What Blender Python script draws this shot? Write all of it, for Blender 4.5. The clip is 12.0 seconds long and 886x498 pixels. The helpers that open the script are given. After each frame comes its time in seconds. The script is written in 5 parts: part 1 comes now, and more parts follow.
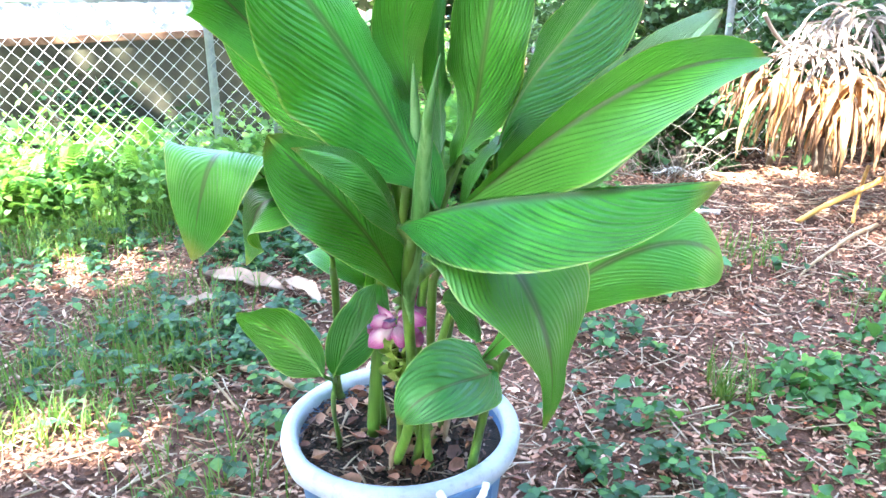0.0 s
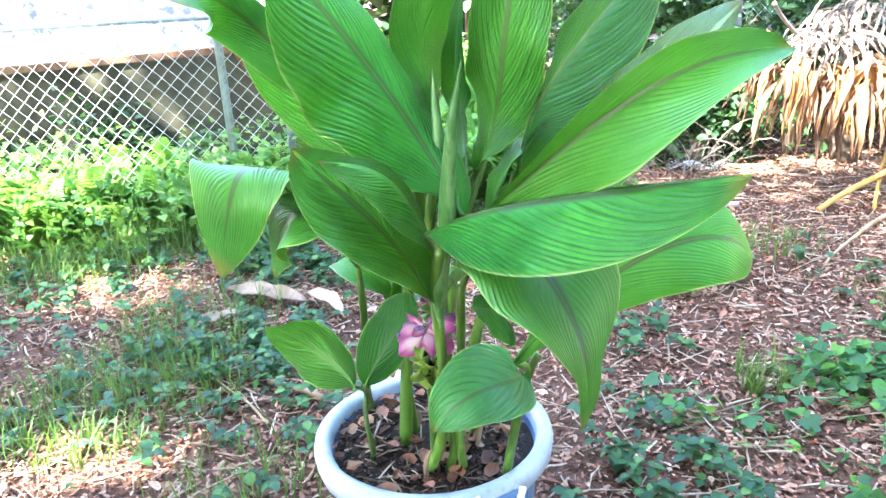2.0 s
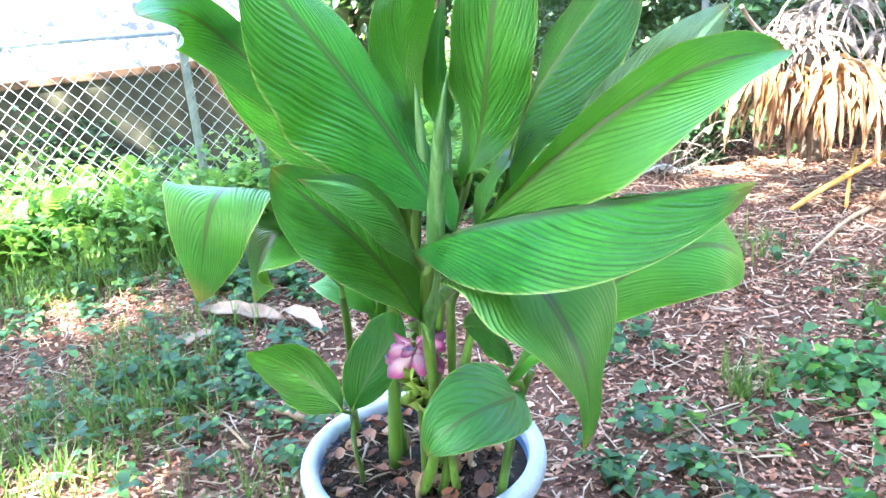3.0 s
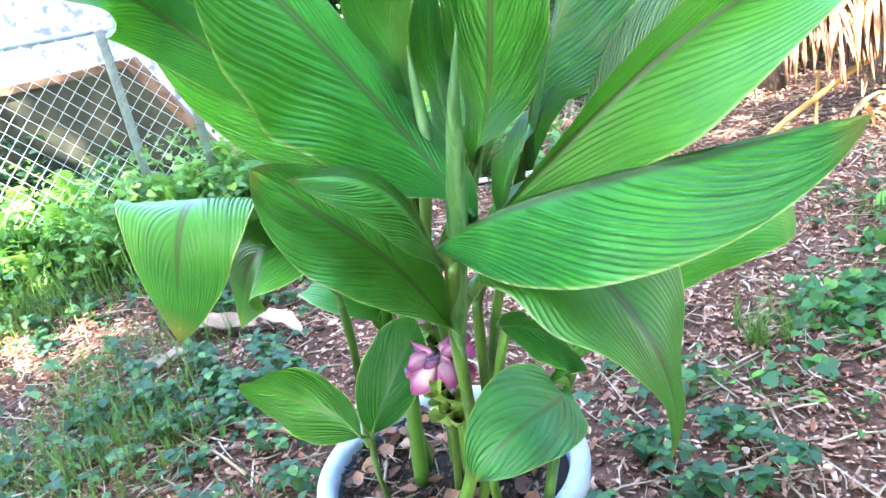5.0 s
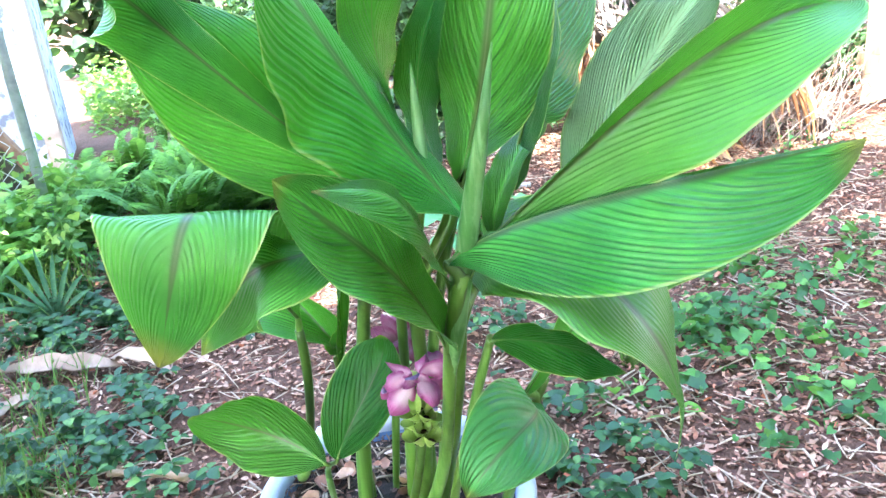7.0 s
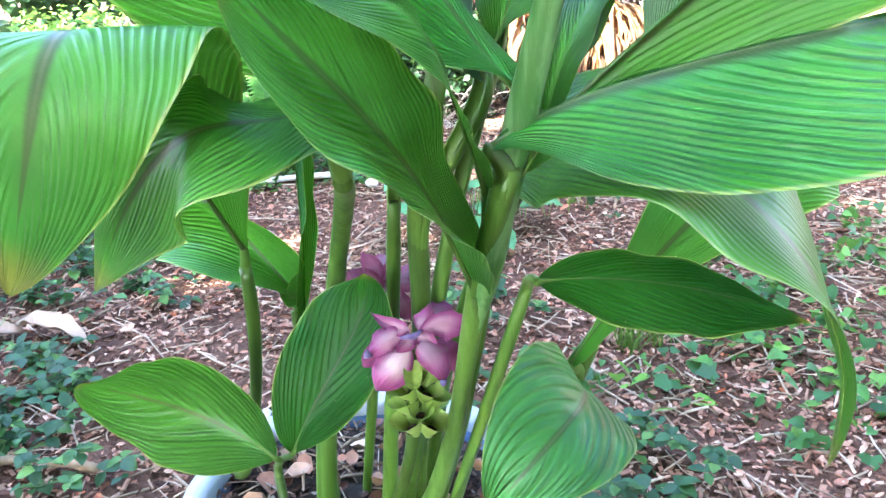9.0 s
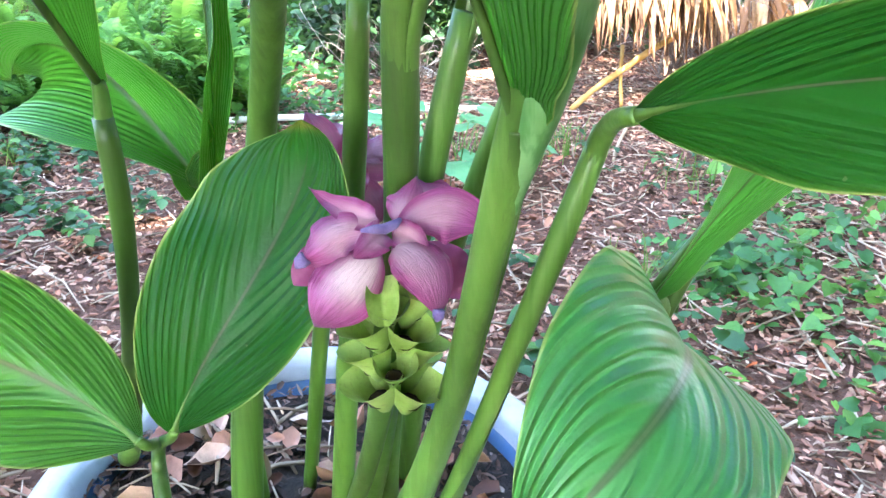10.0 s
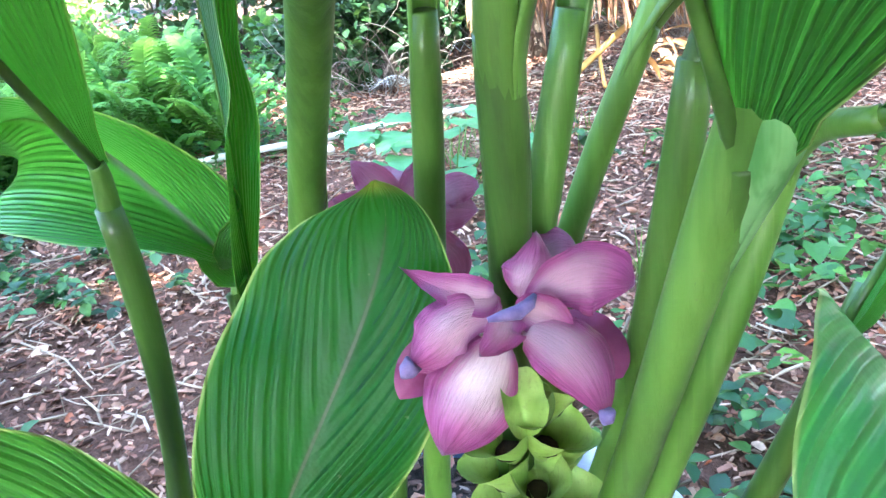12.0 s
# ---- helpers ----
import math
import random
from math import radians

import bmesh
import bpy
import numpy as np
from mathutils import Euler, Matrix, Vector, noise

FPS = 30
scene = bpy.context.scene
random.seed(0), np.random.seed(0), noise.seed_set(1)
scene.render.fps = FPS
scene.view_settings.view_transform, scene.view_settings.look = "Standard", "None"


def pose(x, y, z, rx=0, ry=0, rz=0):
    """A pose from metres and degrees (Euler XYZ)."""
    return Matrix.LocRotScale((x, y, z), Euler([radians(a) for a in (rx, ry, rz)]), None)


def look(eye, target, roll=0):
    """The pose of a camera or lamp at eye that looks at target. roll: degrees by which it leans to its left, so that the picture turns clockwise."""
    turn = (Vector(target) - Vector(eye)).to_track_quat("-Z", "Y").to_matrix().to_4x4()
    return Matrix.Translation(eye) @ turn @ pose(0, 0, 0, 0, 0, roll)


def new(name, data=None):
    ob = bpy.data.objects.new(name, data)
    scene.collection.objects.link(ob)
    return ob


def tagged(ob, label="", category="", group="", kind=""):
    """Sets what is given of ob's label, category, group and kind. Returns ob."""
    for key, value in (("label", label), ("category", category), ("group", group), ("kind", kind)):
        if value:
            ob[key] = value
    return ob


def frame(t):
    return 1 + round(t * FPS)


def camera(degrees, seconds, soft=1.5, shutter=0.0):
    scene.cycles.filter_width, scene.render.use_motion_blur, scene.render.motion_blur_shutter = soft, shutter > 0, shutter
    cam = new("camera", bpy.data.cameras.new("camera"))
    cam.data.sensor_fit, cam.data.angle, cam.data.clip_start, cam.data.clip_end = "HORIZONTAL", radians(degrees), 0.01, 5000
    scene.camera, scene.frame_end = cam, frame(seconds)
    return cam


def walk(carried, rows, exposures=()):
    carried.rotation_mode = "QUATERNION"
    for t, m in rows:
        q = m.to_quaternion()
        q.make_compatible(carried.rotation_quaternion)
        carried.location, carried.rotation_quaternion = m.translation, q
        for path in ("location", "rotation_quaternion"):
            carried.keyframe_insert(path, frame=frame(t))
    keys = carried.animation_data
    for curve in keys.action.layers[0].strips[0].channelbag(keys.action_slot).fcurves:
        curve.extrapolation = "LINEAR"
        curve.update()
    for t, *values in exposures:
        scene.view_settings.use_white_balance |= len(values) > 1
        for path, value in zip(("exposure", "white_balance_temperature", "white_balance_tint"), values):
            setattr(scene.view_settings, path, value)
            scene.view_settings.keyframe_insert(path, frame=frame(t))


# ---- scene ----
cam = camera(59.8, 12.0)
PATH = [
    (0, (0.125, -1.622, 1.459), (0.118, 0.257, 0.775), -0.3),
    (0.5, (0.121, -1.611, 1.47), (0.104, 0.265, 0.777), -1.1),
    (1, (0.119, -1.603, 1.468), (0.093, 0.283, 0.805), -0.7),
    (1.5, (0.109, -1.618, 1.467), (0.075, 0.269, 0.804), -2.2),
    (2, (0.102, -1.621, 1.462), (0.057, 0.262, 0.791), -3.3),
    (2.5, (0.074, -1.619, 1.462), (0.063, 0.269, 0.803), -3.7),
    (3, (0.074, -1.569, 1.461), (0.102, 0.32, 0.807), -4.4),
    (5, (-0.016, -1.346, 1.431), (0.117, 0.508, 0.693), -10.7),
    (5.5, (-0.093, -1.324, 1.429), (0.194, 0.506, 0.676), -9.2),
    (6, (-0.183, -1.319, 1.434), (0.239, 0.484, 0.678), -8.3),
    (6.5, (-0.247, -1.31, 1.436), (0.269, 0.469, 0.682), -6.4),
    (7, (-0.287, -1.297, 1.441), (0.331, 0.467, 0.73), -5.6),
    (9, (-0.256, -0.947, 1.207), (0.482, 0.76, 0.471), -1.7),
    (9.5, (-0.198, -0.754, 1.07), (0.543, 0.941, 0.31), 0.2),
    (10, (-0.141, -0.637, 0.976), (0.65, 1.018, 0.179), 1.1),
    (10.5, (-0.132, -0.557, 0.941), (0.656, 1.088, 0.122), -1.0),
    (11, (-0.118, -0.526, 0.931), (0.64, 1.128, 0.1), -2.2),
    (11.5, (-0.121, -0.519, 0.963), (0.65, 1.13, 0.134), -5.9),
    (12, (-0.15, -0.491, 0.968), (0.669, 1.152, 0.175), -6.9),
]
walk(cam, [(t, look(e, g, r)) for t, e, g, r in PATH], exposures=[(0, 4.98, 6400, 9), (7, 4.98, 6200, 10), (9, 4.82, 6250, 12), (10, 4.95, 6250, 11), (11, 4.90, 6000, 9), (12, 4.93, 5850, 7)])

# ---- world, sun, exposure ----
world = bpy.data.worlds.new("sky")
scene.world = world
world.use_nodes = True
sky = world.node_tree.nodes.new("ShaderNodeTexSky")
sky.sky_type, sky.sun_disc = "NISHITA", False
SUN_FROM = Vector((-0.50, -0.42, 0.76)).normalized()
sky.sun_elevation = math.asin(SUN_FROM.z)
sky.sun_rotation = math.atan2(SUN_FROM.x, SUN_FROM.y)
sky.altitude, sky.air_density, sky.dust_density = 10, 1.0, 1.5
back = world.node_tree.nodes["Background"]
back.inputs["Strength"].default_value = 0.15
world.node_tree.links.new(sky.outputs[0], back.inputs["Color"])
sun_data = bpy.data.lights.new("sun", "SUN")
sun_data.energy, sun_data.angle, sun_data.color = 3.3, radians(0.55), (1.0, 0.95, 0.86)
sun = new("sun", sun_data)
sun.matrix_world = look(SUN_FROM * 30, (0, 0, 0))


# ---- materials ----
class Mat:
    """A small writer of node materials."""

    def __init__(self, name, rough=0.6, spec=0.4, metal=0.0):
        self.m = bpy.data.materials.new(name)
        self.m.use_nodes = True
        self.nt = self.m.node_tree
        self.b = self.nt.nodes["Principled BSDF"]
        self.b.inputs["Roughness"].default_value = rough
        self.b.inputs["Specular IOR Level"].default_value = spec
        self.b.inputs["Metallic"].default_value = metal

    def node(self, kind):
        return self.nt.nodes.new(kind)

    def link(self, a, b):
        self.nt.links.new(a, b)

    def val(self, x, sock):
        if isinstance(x, (int, float)):
            sock.default_value = x
        elif isinstance(x, tuple):
            sock.default_value = (*x, 1) if len(x) == 3 else x
        else:
            self.link(x, sock)

    def math(self, op, a, b=0.0, c=0.0, clamp=False):
        n = self.node("ShaderNodeMath")
        n.operation, n.use_clamp = op, clamp
        for x, s in zip((a, b, c), n.inputs):
            self.val(x, s)
        return n.outputs[0]

    def ramp(self, x, lo, hi):
        n = self.node("ShaderNodeMapRange")
        n.interpolation_type = "SMOOTHSTEP"
        self.val(x, n.inputs[0])
        self.val(lo, n.inputs[1])
        self.val(hi, n.inputs[2])
        return n.outputs[0]

    def mix(self, f, a, b, mode="MIX"):
        n = self.node("ShaderNodeMix")
        n.data_type, n.blend_type = "RGBA", mode
        self.val(f, n.inputs[0])
        self.val(a, n.inputs[6])
        self.val(b, n.inputs[7])
        return n.outputs[2]

    def coord(self, which="Object"):
        return self.node("ShaderNodeTexCoord").outputs[which]

    def noise(self, scale, detail=4, vec=None, rough=0.6, stretch=None):
        n = self.node("ShaderNodeTexNoise")
        n.inputs["Scale"].default_value = scale
        n.inputs["Detail"].default_value = detail
        n.inputs["Roughness"].default_value = rough
        vec = vec or self.coord()
        if stretch:
            mp = self.node("ShaderNodeMapping")
            mp.inputs["Scale"].default_value = stretch
            self.link(vec, mp.inputs[0])
            vec = mp.outputs[0]
        self.link(vec, n.inputs["Vector"])
        return n.outputs[0]

    def bump(self, height, strength=0.4, distance=0.01):
        n = self.node("ShaderNodeBump")
        n.inputs["Strength"].default_value = strength
        n.inputs["Distance"].default_value = distance
        self.link(height, n.inputs["Height"])
        self.link(n.outputs[0], self.b.inputs["Normal"])
        return n.outputs[0]

    def colour(self, c):
        self.val(c, self.b.inputs["Base Color"])

    def island(self):
        return self.node("ShaderNodeNewGeometry").outputs["Random Per Island"]

    def chance(self):
        return self.node("ShaderNodeObjectInfo").outputs["Random"]

    def steps(self, x, stops):
        n = self.node("ShaderNodeValToRGB")
        e = n.color_ramp.elements
        e[0].position, e[0].color = stops[0][0], (*stops[0][1], 1)
        e[1].position, e[1].color = stops[-1][0], (*stops[-1][1], 1)
        for p, c in stops[1:-1]:
            e.new(p).color = (*c, 1)
        self.link(x, n.inputs[0])
        return n.outputs[0]

    def leafy(self, tint, amount=0.3):
        """Lets light shine through: a translucent share beside the surface."""
        tr = self.node("ShaderNodeBsdfTranslucent")
        self.val(tint, tr.inputs[0])
        for lk in self.b.inputs["Normal"].links:
            self.link(lk.from_socket, tr.inputs["Normal"])
        mx = self.node("ShaderNodeMixShader")
        mx.inputs[0].default_value = amount
        self.link(self.b.outputs[0], mx.inputs[1])
        self.link(tr.outputs[0], mx.inputs[2])
        self.link(mx.outputs[0], self.nt.nodes["Material Output"].inputs[0])
        return self


def turmeric_leaf_mat(name, rib, rib_width, dark=(0.019, 0.150, 0.016), light=(0.058, 0.305, 0.029), pleats=23, edge=0.60, relief=0.80, sweep=0.55, spec=0.36):
    k = Mat(name, 0.41, spec)
    uv = k.node("ShaderNodeSeparateXYZ")
    k.link(k.coord("UV"), uv.inputs[0])
    u, v = uv.outputs[0], k.math("SUBTRACT", k.math("MULTIPLY", uv.outputs[1], 2.0), 1.0)
    av = k.math("ABSOLUTE", v)
    wob = k.noise(3.0, 2, k.coord("UV"))
    along = k.math("SUBTRACT", u, k.math("MULTIPLY", k.math("POWER", av, 1.35), sweep))
    along = k.math("ADD", along, k.math("MULTIPLY", wob, 0.035))
    lane = k.node("ShaderNodeCombineXYZ")
    k.link(k.math("MULTIPLY", along, float(pleats)), lane.inputs[0])
    k.link(k.math("SIGN", v), lane.inputs[1])
    odd = k.ramp(k.noise(0.9, 2, lane.outputs[0]), 0.25, 0.66)
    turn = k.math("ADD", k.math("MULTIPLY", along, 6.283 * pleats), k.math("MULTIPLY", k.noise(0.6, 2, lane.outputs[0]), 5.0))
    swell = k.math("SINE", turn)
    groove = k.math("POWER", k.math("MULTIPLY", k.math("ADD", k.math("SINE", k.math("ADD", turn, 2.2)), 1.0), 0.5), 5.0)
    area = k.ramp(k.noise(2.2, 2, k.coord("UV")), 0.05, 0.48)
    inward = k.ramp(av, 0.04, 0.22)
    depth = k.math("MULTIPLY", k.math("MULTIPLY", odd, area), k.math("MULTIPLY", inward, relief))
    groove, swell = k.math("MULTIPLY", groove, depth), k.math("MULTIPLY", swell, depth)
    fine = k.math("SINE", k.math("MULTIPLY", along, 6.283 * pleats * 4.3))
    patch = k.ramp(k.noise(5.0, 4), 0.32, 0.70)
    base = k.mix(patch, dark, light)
    # pleat shading put into the colour too: lighter swells, darker grooves
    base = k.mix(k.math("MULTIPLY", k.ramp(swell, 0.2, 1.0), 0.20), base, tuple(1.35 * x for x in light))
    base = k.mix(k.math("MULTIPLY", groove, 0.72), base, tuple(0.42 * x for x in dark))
    base = k.mix(k.math("MULTIPLY", k.ramp(av, 0.86, 1.0), 0.26), base, (0.105, 0.30, 0.022))
    ragged = k.math("ADD", av, k.math("MULTIPLY", k.math("SUBTRACT", k.noise(12, 3), 0.5), 0.05))
    taper = k.math("MULTIPLY", k.ramp(u, 0.0, 0.2), k.math("SUBTRACT", 1.0, k.ramp(u, 0.75, 1.0)))
    ribw = k.math("MULTIPLY", taper, rib_width)
    inner = k.math("SUBTRACT", 1.0, k.ramp(ragged, k.math("MULTIPLY", ribw, 0.25), ribw))
    base = k.mix(k.math("MULTIPLY", inner, 0.78), base, rib)
    vein = k.math("SUBTRACT", 1.0, k.ramp(av, 0.008, 0.022))
    base = k.mix(k.math("MULTIPLY", vein, k.math("MULTIPLY", 0.5, k.math("SUBTRACT", 1.0, k.ramp(u, 0.55, 0.9)))), base, (0.13, 0.15, 0.07))
    tipc = k.math("MULTIPLY", k.ramp(u, 0.93, 1.0), 0.85)
    base = k.mix(tipc, base, (0.27, 0.23, 0.04))
    k_edge = k.math("MULTIPLY", k.ramp(k.math("ADD", av, k.math("MULTIPLY", k.noise(14, 3), 0.03)), 0.978, 1.002), edge)
    base = k.mix(k_edge, base, (0.42, 0.50, 0.16))
    specks = k.ramp(k.noise(120, 2), 0.76, 0.79)
    base = k.mix(k.math("MULTIPLY", specks, 0.5), base, (0.20, 0.22, 0.09))
    hue = k.node("ShaderNodeHueSaturation")
    k.link(base, hue.inputs["Color"])
    k.link(k.math("ADD", 0.85, k.math("MULTIPLY", k.chance(), 0.30)), hue.inputs["Value"])
    k.link(k.math("ADD", 0.487, k.math("MULTIPLY", k.math("FRACT", k.math("MULTIPLY", k.chance(), 7.3)), 0.020)), hue.inputs["Hue"])
    k.colour(hue.outputs[0])
    h = k.math("ADD", k.math("SUBTRACT", k.math("MULTIPLY", swell, 0.42), k.math("MULTIPLY", groove, 0.35)), k.math("ADD", k.math("MULTIPLY", fine, 0.008 * relief), k.math("MULTIPLY", k.noise(60, 3), 0.12)))
    k.bump(h, 1.0, 0.008)
    k.leafy((0.13, 0.42, 0.02), 0.16)
    return k.m


MAROON = (0.034, 0.024, 0.014)
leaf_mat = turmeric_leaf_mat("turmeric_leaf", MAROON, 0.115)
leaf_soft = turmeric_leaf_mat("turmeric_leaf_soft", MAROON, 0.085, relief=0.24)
# greens of this leaf are raised to carry part of its sky sheen
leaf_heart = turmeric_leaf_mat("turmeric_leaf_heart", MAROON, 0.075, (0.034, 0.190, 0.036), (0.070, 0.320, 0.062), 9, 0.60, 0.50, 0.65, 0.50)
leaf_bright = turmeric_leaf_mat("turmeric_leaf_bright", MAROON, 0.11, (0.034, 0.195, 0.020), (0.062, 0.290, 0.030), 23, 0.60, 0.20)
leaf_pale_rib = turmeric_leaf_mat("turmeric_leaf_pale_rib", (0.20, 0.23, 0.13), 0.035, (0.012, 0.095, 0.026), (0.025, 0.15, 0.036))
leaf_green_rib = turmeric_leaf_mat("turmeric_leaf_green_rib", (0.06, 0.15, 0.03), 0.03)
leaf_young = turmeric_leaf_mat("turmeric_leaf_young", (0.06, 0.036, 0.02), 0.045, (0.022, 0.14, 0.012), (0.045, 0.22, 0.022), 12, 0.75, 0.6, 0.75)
# deep green with the shade of overlying leaves put into the colour
leaf_deep_shaded = turmeric_leaf_mat("turmeric_leaf_deep_shaded", (0.03, 0.028, 0.022), 0.03, (0.005, 0.058, 0.010), (0.010, 0.088, 0.016), 11, 0.60, 0.22, 0.75, 0.14)
# pale underside, lightened further to carry the sky's reflection
leaf_under_sheen = turmeric_leaf_mat("turmeric_leaf_underside_sheen", (0.15, 0.25, 0.10), 0.03, (0.21, 0.37, 0.17), (0.28, 0.46, 0.23), 30)


def stem_mat():
    k = Mat("turmeric_stem", 0.38, 0.45)
    streak = k.noise(90, 5, stretch=(1, 1, 0.03))
    broad = k.noise(26, 3, stretch=(1, 1, 0.04))
    z = k.node("ShaderNodeSeparateXYZ")
    k.link(k.coord(), z.inputs[0])
    c = k.mix(k.ramp(broad, 0.36, 0.64), (0.068, 0.165, 0.020), (0.145, 0.295, 0.045))
    c = k.mix(k.math("MULTIPLY", k.ramp(streak, 0.52, 0.66), 0.35), c, (0.22, 0.38, 0.085))
    c = k.mix(k.math("MULTIPLY", k.ramp(k.math("SUBTRACT", 1.0, streak), 0.54, 0.66), 0.40), c, (0.040, 0.085, 0.014))
    c = k.mix(k.math("MULTIPLY", k.ramp(k.noise(11, 4, stretch=(1, 1, 0.25)), 0.62, 0.74), 0.45), c, (0.10, 0.075, 0.035))
    c = k.mix(k.math("MULTIPLY", k.math("SUBTRACT", 1.0, k.ramp(k.math("ADD", z.outputs[2], k.math("MULTIPLY", k.noise(20, 3), 0.12)), 0.05, 0.20)), 0.65), c, (0.13, 0.08, 0.045))
    c = k.mix(k.math("MULTIPLY", k.ramp(k.noise(150, 2), 0.74, 0.79), 0.4), c, (0.16, 0.15, 0.08))
    hue = k.node("ShaderNodeHueSaturation")
    k.link(c, hue.inputs["Color"])
    k.link(k.math("ADD", 0.44, k.math("MULTIPLY", k.chance(), 0.48)), hue.inputs["Value"])
    k.colour(hue.outputs[0])
    k.bump(streak, 0.30, 0.003)
    k.leafy((0.20, 0.36, 0.04), 0.14)
    return k.m


stem_m = stem_mat()


def spear_mat():
    k = Mat("rolled_leaf", 0.40, 0.4)
    streak = k.noise(60, 4, stretch=(1, 1, 0.04))
    c = k.mix(k.ramp(streak, 0.42, 0.58), (0.07, 0.20, 0.05), (0.19, 0.37, 0.14))
    k.colour(k.mix(k.math("MULTIPLY", k.ramp(k.noise(14, 3), 0.5, 0.75), 0.4), c, (0.06, 0.20, 0.03)))
    k.bump(streak, 0.4, 0.003)
    k.leafy((0.16, 0.42, 0.06), 0.15)
    return k.m


spear_m = spear_mat()


def simple(name, a, b, scale, rough=0.7, bump=0.3, dist=0.004, detail=5, spec=0.3, metal=0.0, stretch=None, fine=None, fine_amt=0.35):
    k = Mat(name, rough, spec, metal)
    n = k.noise(scale, detail, stretch=stretch)
    c = k.mix(k.ramp(n, 0.32, 0.68), a, b)
    if fine:
        c = k.mix(k.math("MULTIPLY", k.ramp(k.noise(scale * 9, 4, stretch=stretch), 0.5, 0.75), fine_amt), c, fine)
    k.colour(c)
    k.bump(k.math("ADD", n, k.math("MULTIPLY", k.noise(scale * 7, 4, stretch=stretch), 0.5)), bump, dist)
    return k


def scatter_mat(name, stops, rough=0.75, noise_scale=40, through_tint=None, amount=0.25, spec=0.3):
    k = Mat(name, rough, spec)
    c = k.steps(k.island(), stops)
    c = k.mix(k.math("MULTIPLY", k.ramp(k.noise(noise_scale, 4), 0.4, 0.7), 0.35), c, tuple(0.55 * x for x in stops[0][1]))
    k.colour(c)
    k.bump(k.noise(noise_scale * 2, 4), 0.3, 0.003)
    if through_tint:
        k.leafy(through_tint, amount)
    return k.m


plastic = simple("pot_plastic", (0.051, 0.120, 0.252), (0.066, 0.150, 0.288), 6, 0.38, 0.12, 0.002, fine=(0.120, 0.168, 0.216), fine_amt=0.4, spec=0.5).m
rim_plastic = simple("pot_rim_plastic", (0.27, 0.315, 0.385), (0.36, 0.40, 0.455), 7, 0.42, 0.12, 0.002, fine=(0.18, 0.20, 0.22), fine_amt=0.45, spec=0.5).m
rope_m = simple("rope", (0.66, 0.68, 0.72), (0.8, 0.8, 0.8), 60, 0.8, 0.5, 0.003, stretch=(1, 1, 0.4)).m
soil_m = simple("potting_soil", (0.011, 0.008, 0.006), (0.033, 0.023, 0.016), 45, 0.95, 1.0, 0.012, fine=(0.072, 0.054, 0.042)).m
chip_m = scatter_mat("bark_chips", [(0.0, (0.040, 0.018, 0.011)), (0.25, (0.12, 0.052, 0.030)), (0.5, (0.28, 0.135, 0.088)), (0.78, (0.39, 0.23, 0.155)), (0.95, (0.44, 0.31, 0.23)), (1.0, (0.30, 0.09, 0.035))], 0.85, 30)
pot_chip_m = scatter_mat("pot_bark", [(0.0, (0.020, 0.012, 0.009)), (0.45, (0.059, 0.033, 0.023)), (0.8, (0.132, 0.066, 0.043)), (1.0, (0.251, 0.198, 0.165))], 0.85, 30)
litter_m = scatter_mat("leaf_litter", [(0.0, (0.035, 0.014, 0.008)), (0.25, (0.18, 0.072, 0.045)), (0.5, (0.35, 0.165, 0.105)), (0.75, (0.44, 0.26, 0.175)), (0.92, (0.54, 0.38, 0.28)), (1.0, (0.36, 0.09, 0.030))], 0.7, 60)
twig_m = scatter_mat("twigs", [(0.0, (0.152, 0.106, 0.068)), (0.5, (0.36, 0.27, 0.19)), (1.0, (0.50, 0.40, 0.30))], 0.8, 60)
grass_m = scatter_mat("grass", [(0.0, (0.028, 0.083, 0.014)), (0.6, (0.061, 0.149, 0.025)), (1.0, (0.165, 0.187, 0.055))], 0.5, 20, (0.193, 0.330, 0.044), 0.3)
weed_m = scatter_mat("ground_cover", [(0.0, (0.011, 0.043, 0.018)), (0.5, (0.018, 0.066, 0.025)), (0.80, (0.036, 0.110, 0.026)), (1.0, (0.095, 0.200, 0.040))], 0.5, 60, (0.102, 0.255, 0.051), 0.22)
vine_m = scatter_mat("vine_leaves", [(0.0, (0.014, 0.066, 0.024)), (0.5, (0.026, 0.108, 0.030)), (0.85, (0.055, 0.180, 0.036)), (1.0, (0.150, 0.320, 0.050))], 0.45, 60, (0.180, 0.360, 0.060), 0.28)
fern_m = scatter_mat("fern_leaf", [(0.0, (0.030, 0.115, 0.020)), (0.5, (0.060, 0.190, 0.030)), (1.0, (0.140, 0.310, 0.050))], 0.5, 40, (0.294, 0.546, 0.084), 0.3)
creeper_m = scatter_mat("creeper_leaf", [(0.0, (0.03, 0.10, 0.02)), (0.4, (0.06, 0.16, 0.028)), (0.8, (0.13, 0.27, 0.05)), (1.0, (0.25, 0.35, 0.09))], 0.5, 40, (0.25, 0.42, 0.07), 0.3)
seedling_m = simple("seedling_leaf", (0.045, 0.15, 0.06), (0.085, 0.23, 0.09), 18, 0.5, 0.3, 0.003, fine=(0.10, 0.25, 0.08)).leafy((0.12, 0.35, 0.08), 0.2).m
shrub_m = scatter_mat("shrub_leaves", [(0.0, (0.010, 0.029, 0.012)), (0.6, (0.022, 0.061, 0.022)), (1.0, (0.047, 0.115, 0.034))], 0.5, 30, (0.136, 0.272, 0.060), 0.15)
bark_m = simple("tree_bark", (0.09, 0.075, 0.06), (0.20, 0.17, 0.14), 12, 0.9, 0.8, 0.02, stretch=(1, 1, 0.3)).m
